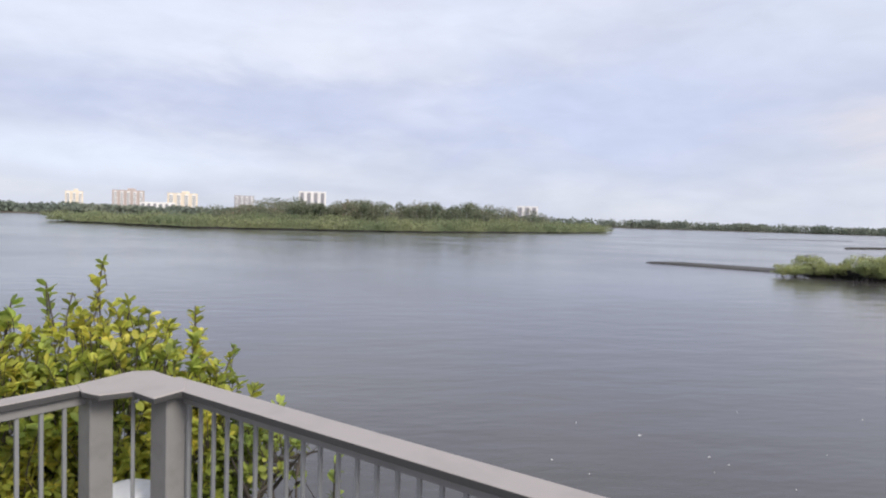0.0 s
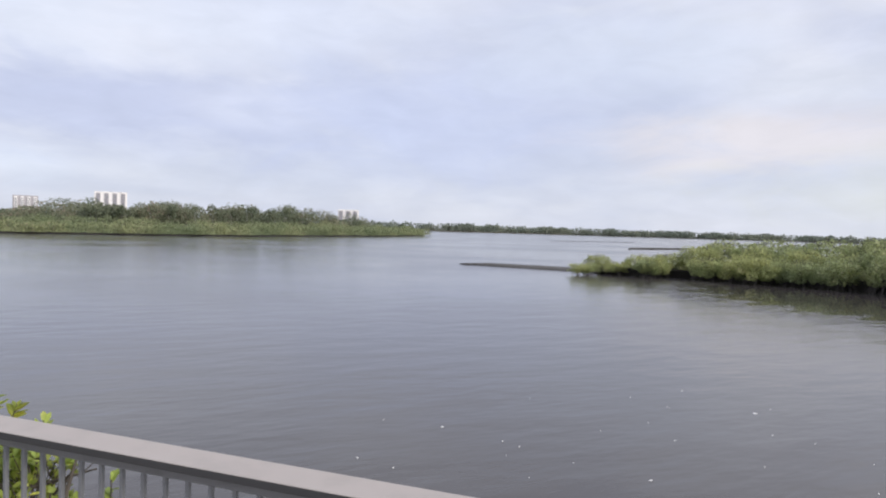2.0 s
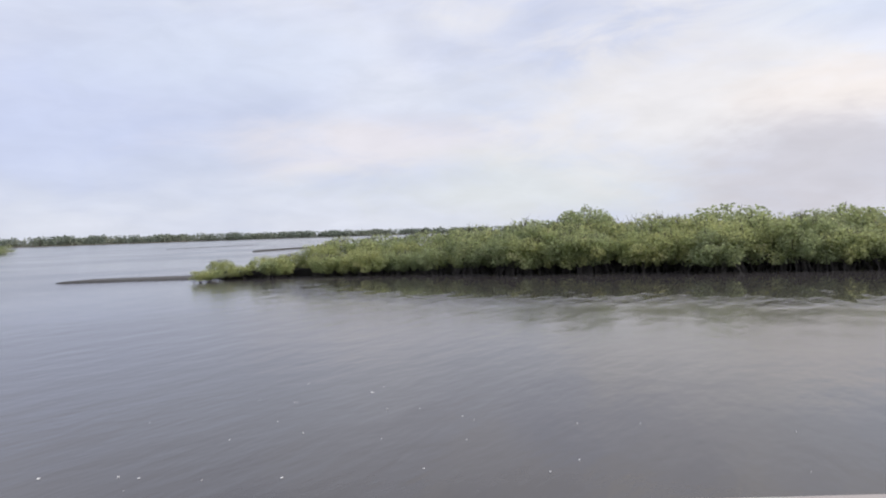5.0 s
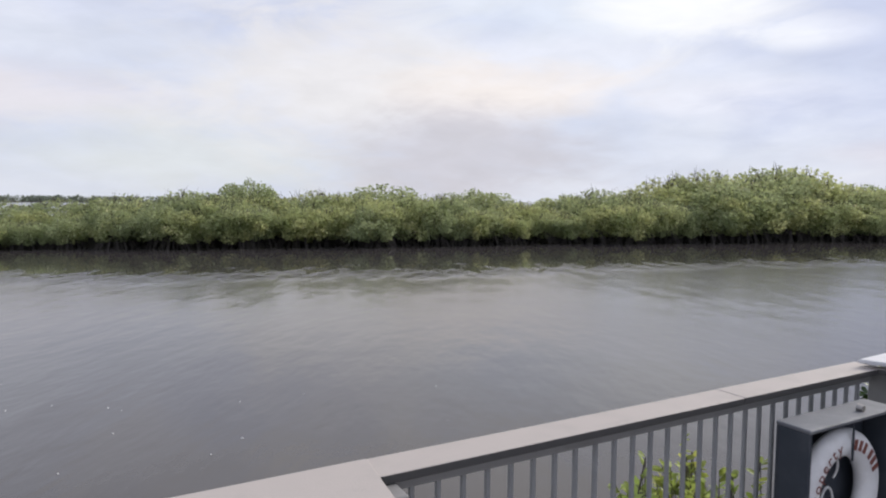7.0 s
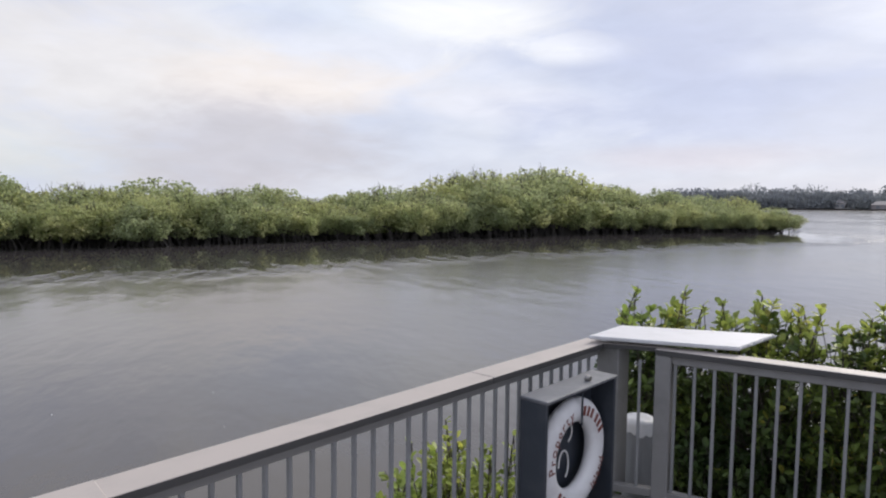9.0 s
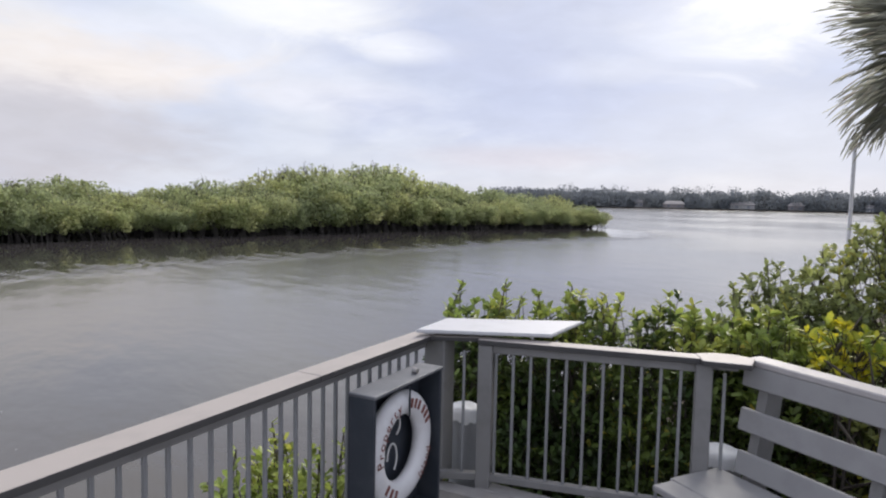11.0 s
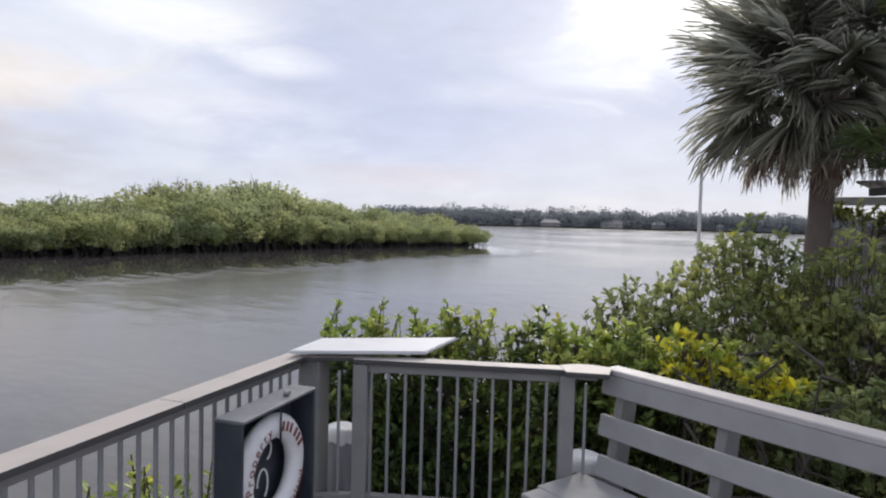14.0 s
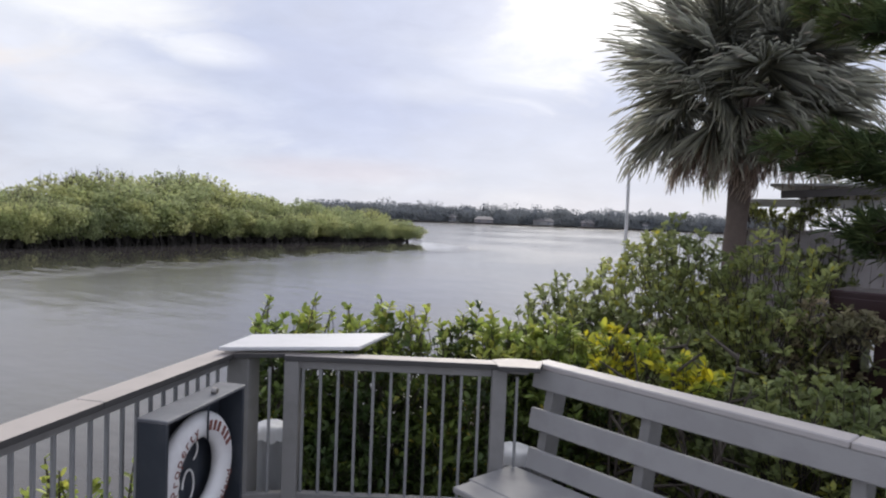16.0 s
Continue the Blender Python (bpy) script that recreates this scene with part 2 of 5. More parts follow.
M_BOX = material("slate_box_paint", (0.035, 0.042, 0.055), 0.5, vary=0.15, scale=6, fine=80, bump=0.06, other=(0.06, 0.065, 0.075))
# lid a paler slate than the box panels
M_BOXTOP = material("paler_slate_lid", (0.12, 0.125, 0.14), 0.5, vary=0.12, scale=6, fine=80, bump=0.06, other=(0.22, 0.22, 0.23))
M_RING = material("white_ring_vinyl", (0.78, 0.77, 0.78), 0.5, vary=0.05, scale=9, fine=90, bump=0.06, other=(0.62, 0.60, 0.60), amount=0.4)
M_PRINT = material("red_print", (0.20, 0.065, 0.05), 0.6, vary=0.1, bump=0)
M_PILE = material("grey_pile_wrap", (0.33, 0.335, 0.345), 0.6, vary=0.2, scale=4, fine=60, bump=0.15, other=(0.2, 0.2, 0.2), stretch=(1, 1, 0.3))
M_PILECAP = material("white_pile_cap", (0.80, 0.80, 0.81), 0.55, vary=0.06, scale=9, fine=40, bump=0.25, other=(0.62, 0.61, 0.60))
M_ROPE = material("white_rope", (0.72, 0.71, 0.70), 0.7, vary=0.1, bump=0.1)
M_BOLT = material("zinc_bolt", (0.35, 0.33, 0.31), 0.4, metal=0.8, vary=0.1)
M_DECK = material("grey_deck_plank", (0.30, 0.285, 0.275), 0.65, vary=0.2, scale=3, fine=70, bump=0.3, other=(0.2, 0.19, 0.18), per="object")
# dark and bright copies of mangrove leaf: bush shade and top light in colour
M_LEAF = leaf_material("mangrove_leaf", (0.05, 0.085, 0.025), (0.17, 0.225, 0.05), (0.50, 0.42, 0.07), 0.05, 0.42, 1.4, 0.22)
M_LEAF_YG = leaf_material("bright_mangrove_leaf", (0.29, 0.38, 0.09), (0.44, 0.49, 0.12), (0.56, 0.55, 0.12), 0.2, 0.45, 1.6, 0.4)
M_LEAF_A = leaf_material("sunlit_mangrove_leaf", (0.25, 0.34, 0.07), (0.50, 0.51, 0.09), (0.68, 0.60, 0.11), 0.32, 0.5, 1.6, 0.42)
M_LEAF_F = leaf_material("shrub_leaf", (0.22, 0.265, 0.11), (0.43, 0.46, 0.17), (0.62, 0.56, 0.08), 0.08, 0.42, 1.3, 0.45)
M_LEAF_O = leaf_material("olive_shrub_leaf", (0.20, 0.19, 0.11), (0.34, 0.30, 0.18), (0.42, 0.33, 0.22), 0.3, 0.55, 1.6, 0.4)
M_LEAF_Y = leaf_material("yellow_shrub_leaf", (0.30, 0.38, 0.08), (0.66, 0.62, 0.06), (0.80, 0.68, 0.04), 0.35, 0.5, 4.5, 0.45)
M_LEAF_I = leaf_material("island_leaf", (0.37, 0.415, 0.19), (0.52, 0.525, 0.24), (0.55, 0.51, 0.31), 0.05, 0.6, 1.1, 0.5, tree=(0.34, 0.39, 0.21), spread=0.6)
M_LEAF_P = leaf_material("peninsula_leaf", (0.23, 0.275, 0.15), (0.32, 0.345, 0.18), (0.36, 0.32, 0.22), 0.08, 0.8, 0.10, spread=0.25)
M_LEAF_T = leaf_material("grey_green_leaf", (0.16, 0.19, 0.125), (0.25, 0.265, 0.17), (0.36, 0.28, 0.22), 0.2, 0.8, 0.12, spread=0.22)
# distance haze put into the leaf colour as a pale grey-green
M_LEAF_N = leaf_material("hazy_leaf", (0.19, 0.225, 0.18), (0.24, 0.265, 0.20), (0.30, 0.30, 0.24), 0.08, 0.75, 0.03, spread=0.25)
M_SPIT = material("oyster_shell_mud", (0.11, 0.105, 0.10), 0.85, vary=0.35, scale=3, fine=18, bump=0.5, other=(0.06, 0.055, 0.05))
# blue-grey haze over the far shore mixed into the leaf colour
M_LEAF_D = leaf_material("haze_blue_leaf", (0.20, 0.22, 0.245), (0.235, 0.255, 0.265), (0.27, 0.27, 0.27), 0.08, 0.75, 0.05, spread=0.2)
M_BARK = material("mangrove_bark", (0.075, 0.062, 0.05), 0.85, vary=0.3, scale=9, fine=60, bump=0.4)
M_ROOT = material("wet_root", (0.045, 0.038, 0.032), 0.7, vary=0.3, scale=9, fine=60, bump=0.3)
# mud made near-black to carry the shade under the island mangroves
M_MUD = material("wet_mud", (0.028, 0.024, 0.020), 0.85, vary=0.3, scale=1.2, fine=12, bump=0.4, other=(0.05, 0.045, 0.04))
M_SOIL = material("leaf_litter", (0.11, 0.085, 0.06), 0.9, vary=0.35, scale=2, fine=25, bump=0.5, other=(0.07, 0.06, 0.04))
M_PALMBARK = material("palm_bark", (0.19, 0.15, 0.13), 0.9, vary=0.35, scale=8, fine=40, bump=0.6)
M_FROND = leaf_material("palm_frond", (0.47, 0.47, 0.41), (0.55, 0.55, 0.46), (0.57, 0.50, 0.42), 0.12, 0.40, 0.9, 0.7)
M_DEADFROND = leaf_material("dead_frond", (0.42, 0.33, 0.29), (0.50, 0.40, 0.34), (0.52, 0.44, 0.36), 0.3, 0.7, 0.9, 0.5)
M_NEEDLE = leaf_material("pine_needle", (0.10, 0.15, 0.07), (0.17, 0.21, 0.08), (0.25, 0.23, 0.11), 0.06, 0.5, 2.0, 0.45)
M_POLE = material("white_pole_paint", (0.84, 0.84, 0.85), 0.5, vary=0.08, scale=5)
M_FOAM = material("foam", (0.8, 0.8, 0.8), 0.8, vary=0.05)
M_TOWER_Y = material("cream_stucco", (0.78, 0.69, 0.56), 0.8, vary=0.06, scale=0.05, fine=1)
M_TOWER_B = material("tan_stucco", (0.50, 0.42, 0.39), 0.8, vary=0.06, scale=0.05, fine=1)
M_TOWER_W = material("white_stucco", (0.86, 0.84, 0.83), 0.8, vary=0.05, scale=0.05, fine=1)
M_TOWER_G = material("grey_stucco", (0.42, 0.40, 0.42), 0.8, vary=0.06, scale=0.05, fine=1)
M_GLASS = material("window_band", (0.24, 0.25, 0.28), 0.25, vary=0.15, scale=0.2, fine=1, bump=0)
M_HOUSE = material("house_wall", (0.44, 0.43, 0.42), 0.8, vary=0.08, scale=0.2, fine=2)
M_ROOF = material("house_roof", (0.27, 0.25, 0.25), 0.8, vary=0.15, scale=0.4, fine=3)
M_SHED = material("grey_shed_board", (0.36, 0.33, 0.33), 0.75, vary=0.2, scale=3, fine=40, bump=0.25, other=(0.25, 0.22, 0.21))
M_SHEDTRIM = material("pale_shed_trim", (0.80, 0.79, 0.80), 0.65, vary=0.10, scale=4, fine=50)
M_ROOFMETAL = material("pale_metal_roof", (0.60, 0.60, 0.60), 0.45, vary=0.08, scale=2, fine=30)
M_FASCIA = material("dark_fascia", (0.13, 0.12, 0.12), 0.7, vary=0.15)
M_MAROON = material("maroon_paint", (0.022, 0.004, 0.005), 0.4, vary=0.2, scale=3, fine=40, bump=0.03)
M_CHROME = material("chrome", (0.7, 0.7, 0.72), 0.18, metal=1.0, vary=0.05, bump=0)

# ---- building helpers ----


def mesh_object(name, verts, faces, mat, parent=None, smooth=False):
    me = bpy.data.meshes.new(name)
    me.from_pydata([tuple(v) for v in verts], [], [tuple(f) for f in faces])
    me.materials.append(mat)
    if smooth:
        me.shade_smooth()
    ob = new(name, me)
    ob.parent = parent
    return ob


def part(name, bm, mat, parent=None, label="", smooth=False):
    me = bpy.data.meshes.new(name)
    bm.to_mesh(me)
    bm.free()
    me.materials.append(mat)
    if smooth:
        me.shade_smooth()
    ob = new(name, me)
    ob.parent = parent
    if label:
        ob["label"] = label
    return ob


def share(name, me, parent, m):
    ob = new(name, me)
    ob.parent = parent
    ob.matrix_basis = m
    return ob


def thing(name, label, category, at=(0, 0, 0), rz=0.0, group="", kind=""):
    e = new(name)
    e.empty_display_size = 0.2
    e.matrix_basis = pose(*at, 0, 0, rz)
    return tagged(e, label, category, group, kind)


def add_box(bm, size, m=Matrix(), bevel=0.004):
    r = bmesh.ops.create_cube(bm, size=1.0, matrix=m @ Matrix.Diagonal((*size, 1)))
    if bevel:
        edges = list({e for v in r["verts"] for e in v.link_edges})
        bmesh.ops.bevel(bm, geom=edges, offset=bevel, segments=1, affect="EDGES", profile=0.5)


def box(size, m=Matrix(), bevel=0.004):
    bm = bmesh.new()
    add_box(bm, size, m, bevel)
    return bm


def along(p, q, z=0.0):
    """A frame at p with its x axis towards q."""
    d = Vector((q[0] - p[0], q[1] - p[1], 0))
    return pose(p[0], p[1], z, 0, 0, math.degrees(math.atan2(d.y, d.x))), d.length


def prisms(starts, ends, r0, r1, sides=4):
    """Tapered sticks from each start to each end, as arrays of vertices and quads."""
    starts, ends = np.asarray(starts, float), np.asarray(ends, float)
    n = len(starts)
    d = ends - starts
    d /= np.linalg.norm(d, axis=1, keepdims=True) + 1e-9
    ref = np.where(np.abs(d[:, 2:3]) > 0.9, np.array([[1.0, 0, 0]]), np.array([[0, 0, 1.0]]))
    a = np.cross(d, ref)
    a /= np.linalg.norm(a, axis=1, keepdims=True) + 1e-9
    b = np.cross(d, a)
    ang = np.arange(sides) * 2 * np.pi / sides
    ring = a[:, None] * np.cos(ang)[None, :, None] + b[:, None] * np.sin(ang)[None, :, None]
    r0 = np.broadcast_to(np.asarray(r0, float), (n,))[:, None, None]
    r1 = np.broadcast_to(np.asarray(r1, float), (n,))[:, None, None]
    v = np.concatenate([starts[:, None] + ring * r0, ends[:, None] + ring * r1], 1).reshape(-1, 3)
    k = np.arange(sides)
    f = np.stack([k, (k + 1) % sides, (k + 1) % sides + sides, k + sides], 1)
    return v, (f[None] + (np.arange(n) * 2 * sides)[:, None, None]).reshape(-1, 4)


LEAF = np.array([(0, 0, 0), (0.34, -0.40, 0.06), (0.76, -0.42, 0.05), (1, 0, -0.04), (0.76, 0.42, 0.05), (0.34, 0.40, 0.06)])
BLADE = np.array([(0, 0, 0), (0.3, -0.5, 0.03), (0.7, -0.4, 0.02), (1, 0, -0.05), (0.7, 0.4, 0.02), (0.3, 0.5, 0.03)])


def leaves(at, way, size, width=0.5, rng=None, shape=LEAF):
    """Folded leaves at places, pointing along ways; arrays of vertices and quads."""
    n = len(at)
    x = way / (np.linalg.norm(way, axis=1, keepdims=True) + 1e-9)
    side = np.cross(x, np.array([0, 0, 1.0]) + rng.normal(0, 0.45, (n, 3)))
    side /= np.linalg.norm(side, axis=1, keepdims=True) + 1e-9
    up = np.cross(side, x)
    size = np.broadcast_to(np.asarray(size, float), (n,))[:, None, None]
    s = shape
    v = at[:, None] + size * (x[:, None] * s[None, :, 0:1] + side[:, None] * s[None, :, 1:2] * width + up[:, None] * s[None, :, 2:3])
    f = np.array([(0, 1, 2, 3), (0, 3, 4, 5)])
    return v.reshape(-1, 3), (f[None] + (np.arange(n) * 6)[:, None, None]).reshape(-1, 4)


def array_mesh(name, sets, mat, smooth=False):
    """One mesh out of (vertices, quads) sets."""
    vs, fs, k = [], [], 0
    for v, f in sets:
        vs.append(v)
        fs.append(f + k)
        k += len(v)
    v, f = np.concatenate(vs).astype(np.float32), np.concatenate(fs).astype(np.int32)
    me = bpy.data.meshes.new(name)
    me.vertices.add(len(v))
    me.vertices.foreach_set("co", v.ravel())
    me.loops.add(f.size)
    me.loops.foreach_set("vertex_index", f.ravel())
    me.polygons.add(len(f))
    me.polygons.foreach_set("loop_start", np.arange(0, f.size, 4, dtype=np.int32))
    me.update(calc_edges=True)
    me.materials.append(mat)
    if smooth:
        me.shade_smooth()
    return me


def clumps(at, size, rng):
    """Small flat sprays of leaves turned every way, for woods far off."""
    n = len(at)
    x = sphere_dirs(rng, n)
    y = np.cross(x, sphere_dirs(rng, n))
    y /= np.linalg.norm(y, axis=1, keepdims=True) + 1e-9
    s = (size * 0.5)[:, None]
    v = np.stack([at - x * s, at - y * s * 0.8, at + x * s, at + y * s * 0.8], 1)
    return v.reshape(-1, 3), np.arange(4 * n).reshape(-1, 4)


def sphere_dirs(rng, n):
    d = rng.normal(0, 1, (n, 3))
    return d / np.linalg.norm(d, axis=1, keepdims=True)


def crown_points(rng, lobes, n, shell=0.45):
    """Twig ends spread through the outer shell of some ellipsoids; with their outward ways."""
    vol = np.array([r[0] * r[1] * r[2] for _, r in lobes]) ** 0.7
    pick = rng.choice(len(lobes), n, p=vol / vol.sum())
    c, r = np.array([l[0] for l in lobes], float)[pick], np.array([l[1] for l in lobes], float)[pick]
    d = sphere_dirs(rng, n)
    rad = (1 - shell * rng.random((n, 1)) ** 1.6) * (1 + rng.normal(0, 0.06, (n, 1)))
    return c + d * r * rad, d


# ---- water and land ----


SHORE = [(29.5, 38.2), (33.7, 33.2), (37.3, 25.8), (38.8, 16.4), (41, 9), (41, 4.0), (45, -7.2), (47.4, -20.4), (49.8, -27.2), (50.2, -39.7), (49.6, -54)]


def make_water():
    """One sheet to the horizon, finer round the deck; it knows how far the island's bank is (20 m = 1)."""
    xs = np.concatenate([np.array([-4200, -1500, -500, -150, -40]), np.arange(-20, 101, 2.0), np.array([150, 500, 1500, 4200])])
    ys = np.concatenate([np.array([-4200, -1500, -500, -150]), np.arange(-90, 111, 2.0), np.array([160, 500, 1500, 4200])])
    nx, ny = len(xs), len(ys)
    gx, gy = np.meshgrid(xs, ys)
    v = np.stack([gx.ravel(), gy.ravel(), np.zeros(nx * ny)], 1)
    k = (np.arange(ny - 1)[:, None] * nx + np.arange(nx - 1)[None]).ravel()
    f = np.stack([k, k + 1, k + 1 + nx, k + nx], 1)
    me = array_mesh("water", [(v, f)], M_WATER)
    far = np.full(len(v), 1e9)
    for a, b in zip(SHORE[3:-1], SHORE[4:-1]):
        a, b = np.array(a), np.array(b)
        s = np.clip(((v[:, :2] - a) @ (b - a)) / ((b - a) @ (b - a)), 0, 1)
        far = np.minimum(far, np.linalg.norm(v[:, :2] - a - s[:, None] * (b - a), axis=1))
    at = me.attributes.new("bank", "FLOAT", "POINT")
    at.data.foreach_set("value", np.clip(far / 20, 0, 1).astype(np.float32))
    ob = new("water", me)
    ob.location = (0, 0, WATER)
    tagged(ob, "calm grey brackish water with faint ripples", "water", kind="structure")


make_water()


def land(name, outline, top, label, mat, kind="structure", slope=1.5):
    """A low bank: an outline with a sloping edge, raised a little over the water."""
    n = len(outline)
    c = np.mean(np.array(outline, float), 0)
    verts, faces = [], []
    for k, (x, y) in enumerate(outline):
        d = np.array([x, y]) - c
        d = d / np.linalg.norm(d)
        verts += [(x + d[0] * slope, y + d[1] * slope, WATER - 0.3), (x, y, WATER + 0.05), (x - d[0] * slope, y - d[1] * slope, top)]
    for k in range(n):
        a, b = 3 * k, 3 * ((k + 1) % n)
        faces += [(a, b, b + 1, a + 1), (a + 1, b + 1, b + 2, a + 2)]
    faces.append([3 * k + 2 for k in range(n)])
    return tagged(mesh_object(name, verts, faces, mat), label, "ground", kind=kind)


land("ground", [(x + 1.9, y + 0.2) for x, y in SHORE] + [(60, -60), (85, -40), (95, 0), (80, 25), (55, 40), (40, 42)], WATER + 0.55, "wet mud under the island mangroves, darkened for their shade", M_MUD)
land("ground", [(26.4, 49.9), (28.6, 46.2), (31.2, 41.6), (33.5, 38.5), (36, 38), (35.5, 41), (32.5, 46), (29, 50.2)], WATER + 0.13, "low dark oyster spit running out from the island", M_SPIT, slope=0.5)
land("ground", [(93, 97.5), (105, 99), (118, 101), (124, 104), (116, 104), (104, 102)], WATER + 0.25, "thin dark mud bar in the open water", M_MUD, slope=0.6)
land("ground", [(128, 168), (146, 170.5), (172, 174), (150, 174)], WATER + 0.1, "thin mud bar just awash", M_MUD, slope=0.8)
land("ground", [(-55, 169), (-20, 134), (19, 141), (60, 172), (101, 210), (118, 238), (60, 300), (-40, 260)], WATER + 0.4, "low wooded peninsula across the bay", M_MUD)
land("ground", [tuple(heading(b, d)[:2]) for b, d in ((-40, 430), (-25, 420), (-12, 440), (0, 520), (15, 640), (27, 700), (40, 760), (52, 800), (66, 820), (66, 1500), (30, 1500), (0, 1300), (-25, 1100), (-40, 900))],
     WATER + 0.5, "flat far shore of the bay", M_SOIL, slope=3)
land("ground", [tuple(heading(b, d)[:2]) for b, d in ((124, 300), (132, 315), (140, 340), (150, 352), (160, 358), (172, 358), (172, 900), (150, 900), (124, 700))],
     WATER + 0.5, "flat far shore with houses under trees", M_SOIL, slope=1.5)
land("ground", [(3.6, -4.2), (4.6, -6.5), (4.6, -9.5), (5.0, -14), (2, -24), (-12, -24), (-14, -3.4), (-5.0, -2.4), (0.5, -3.2), (2.6, -3.0)], -0.25, "bank of leaf litter beside the deck", M_SOIL, slope=0.5)

# ---- the deck and its railing ----
RAIL = 1.04
A0, A1 = (-5.3, 3.80), (-2.75, 6.15)
A2, P1 = (-2.385, 6.155), (0.475, 2.955)
Q1, E1 = (0.80, 2.185), (2.35, -0.695)
E2, D1 = (2.13, -0.98), (0.98, -1.93)


POST_MESH = {}


def post_mesh(w, h):
    key = (w, h)
    if key not in POST_MESH:
        bm = box((w, w, h), pose(0, 0, h / 2), 0.006)
        me = bpy.data.meshes.new("post")
        bm.to_mesh(me)
        bm.free()
        me.materials.append(M_RAIL)
        POST_MESH[key] = me
    return POST_MESH[key]


def baluster_mesh():
    bm = box((0.020, 0.020, 0.862), pose(0, 0, 0.431), 0.003)
    me = bpy.data.meshes.new("baluster")
    bm.to_mesh(me)
    bm.free()
    me.materials.append(M_BALUSTER)
    return me


BALUSTER = baluster_mesh()


def railing(name, p, q, label, joints=(), posts=(0.0, 1.0), cap=0.128, post=0.10, post_in=0.068, pitch=0.0):
    """A straight run of railing; p to q is the outer edge of its cap, the deck lies on its right."""
    m, length = along(p, q)
    e = tagged(new(name), label, "railing", group="deck railings")
    e.matrix_basis = m
    cuts = [0.0, *joints, length]
    for a, b in zip(cuts, cuts[1:]):
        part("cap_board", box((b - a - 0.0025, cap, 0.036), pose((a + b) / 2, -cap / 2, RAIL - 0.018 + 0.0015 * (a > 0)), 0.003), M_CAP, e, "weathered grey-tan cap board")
    y = -cap / 2
    part("sub_rail", box((length, 0.045, 0.060), pose(length / 2, y, RAIL - 0.036 - 0.030), 0.004), M_RAIL, e)
    part("bottom_rail", box((length, 0.06, 0.05), pose(length / 2, y, 0.065), 0.004), M_RAIL, e)
    xs = [length * f for f in posts]
    for x in xs:
        x = min(max(x, post / 2), length - post / 2)
        share("post", post_mesh(post, RAIL - 0.04), e, pose(x, -post_in, 0))
    n = round(length / 0.1145)
    for k in range(1, n):
        x = pitch * k if pitch else length * k / n
        if x < length - 0.05 and all(abs(x - px) > 0.06 for px in xs):
            share("baluster", BALUSTER, e, pose(x, y, 0.085))
    return e


railing("railing", A0, A1, "grey railing with thin metal balusters beside yellowing mangroves", posts=(0.0, 0.5, 1.0), post=0.13)
railing("railing", (-2.344, 6.192), (0.516, 2.992), "long grey railing with weathered cap over the water", posts=(0.03, 1.0), post=0.16, cap=0.172, post_in=0.123)
box_run = railing("railing", (0.919, 2.249), (2.469, -0.631), "grey railing with weathered cap carrying a life ring box", joints=(2.02,), posts=(0.02,), post=0.13, cap=0.170, post_in=0.203)
share("post", post_mesh(0.16, RAIL - 0.03), box_run, pose(3.34, -0.17, 0))
railing("railing", E2, D1, "short grey railing in front of dense mangrove leaves", posts=(0.0, 1.0), post=0.10, pitch=0.1190)


def corner_cap(p, q, outer, label, inner=0.10, edge=-0.10, start=-0.06, balusters=(0.5,), tabs=(), outs=(), lift=0.004, rail=True):
    """The short slanting piece between two runs: a wide cap board over two posts, with a rail below."""
    m, length = along(p, q)
    e = tagged(new("corner_rail"), label, "railing", group="deck railings")
    e.matrix_basis = m
    back = 0.128 + inner
    bm = bmesh.new()
    pts = ([(-0.10, -0.128), (start, -0.128)] if start > 0 else []) + (list(tabs) or [(start, -back), (length + 0.06, -back)]) + (list(outs) or [(length + 0.10, edge), (length * 0.5 + 0.06, outer), (length * 0.5 - 0.06, outer), (-0.10, edge)])
    low = [bm.verts.new((x, y, RAIL - 0.030)) for x, y in pts]
    high = [bm.verts.new((x, y, RAIL + lift)) for x, y in pts]
    bm.faces.new(list(reversed(low)))
    bm.faces.new(high)
    for k in range(len(pts)):
        j = (k + 1) % len(pts)
        bm.faces.new((low[k], low[j], high[j], high[k]))
    bmesh.ops.recalc_face_normals(bm, faces=bm.faces)
    bmesh.ops.bevel(bm, geom=list(bm.edges), offset=0.004, segments=1, affect="EDGES")
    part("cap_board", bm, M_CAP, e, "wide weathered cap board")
    if rail:
        part("sub_rail", box((length, 0.045, 0.040), pose(length / 2, -0.06, RAIL - 0.052), 0.004), M_RAIL, e)
    part("bottom_rail", box((length, 0.06, 0.05), pose(length / 2, -0.07, 0.065), 0.004), M_RAIL, e)
    for f in balusters:
        share("baluster", BALUSTER, e, pose(length * f, -0.07, 0.085))
    return e


corner_cap(A1, A2, 0.19, "wide mitred cap over the deck's corner posts", tabs=((-0.03, -0.26), (0.075, -0.345), (0.225, -0.285), (0.36, -0.445), (0.485, -0.295)))
corner_cap(P1, Q1, 0.135, "wide cap where the long railing bends", 0.14, 0.09, 0.46, balusters=(0.2, 0.4, 0.6, 0.8), outs=((0.903, 0.139), (-0.018, 0.050), (-0.094, 0.025)))
corner_cap(E1, E2, 0.08, "mitred cap under the white shelf board", -0.05, balusters=(0.67,), rail=False)
corner_cap(D1, (0.86, -2.02), 0.06, "wide cap between short railing and bench", 0.07, 0.0)


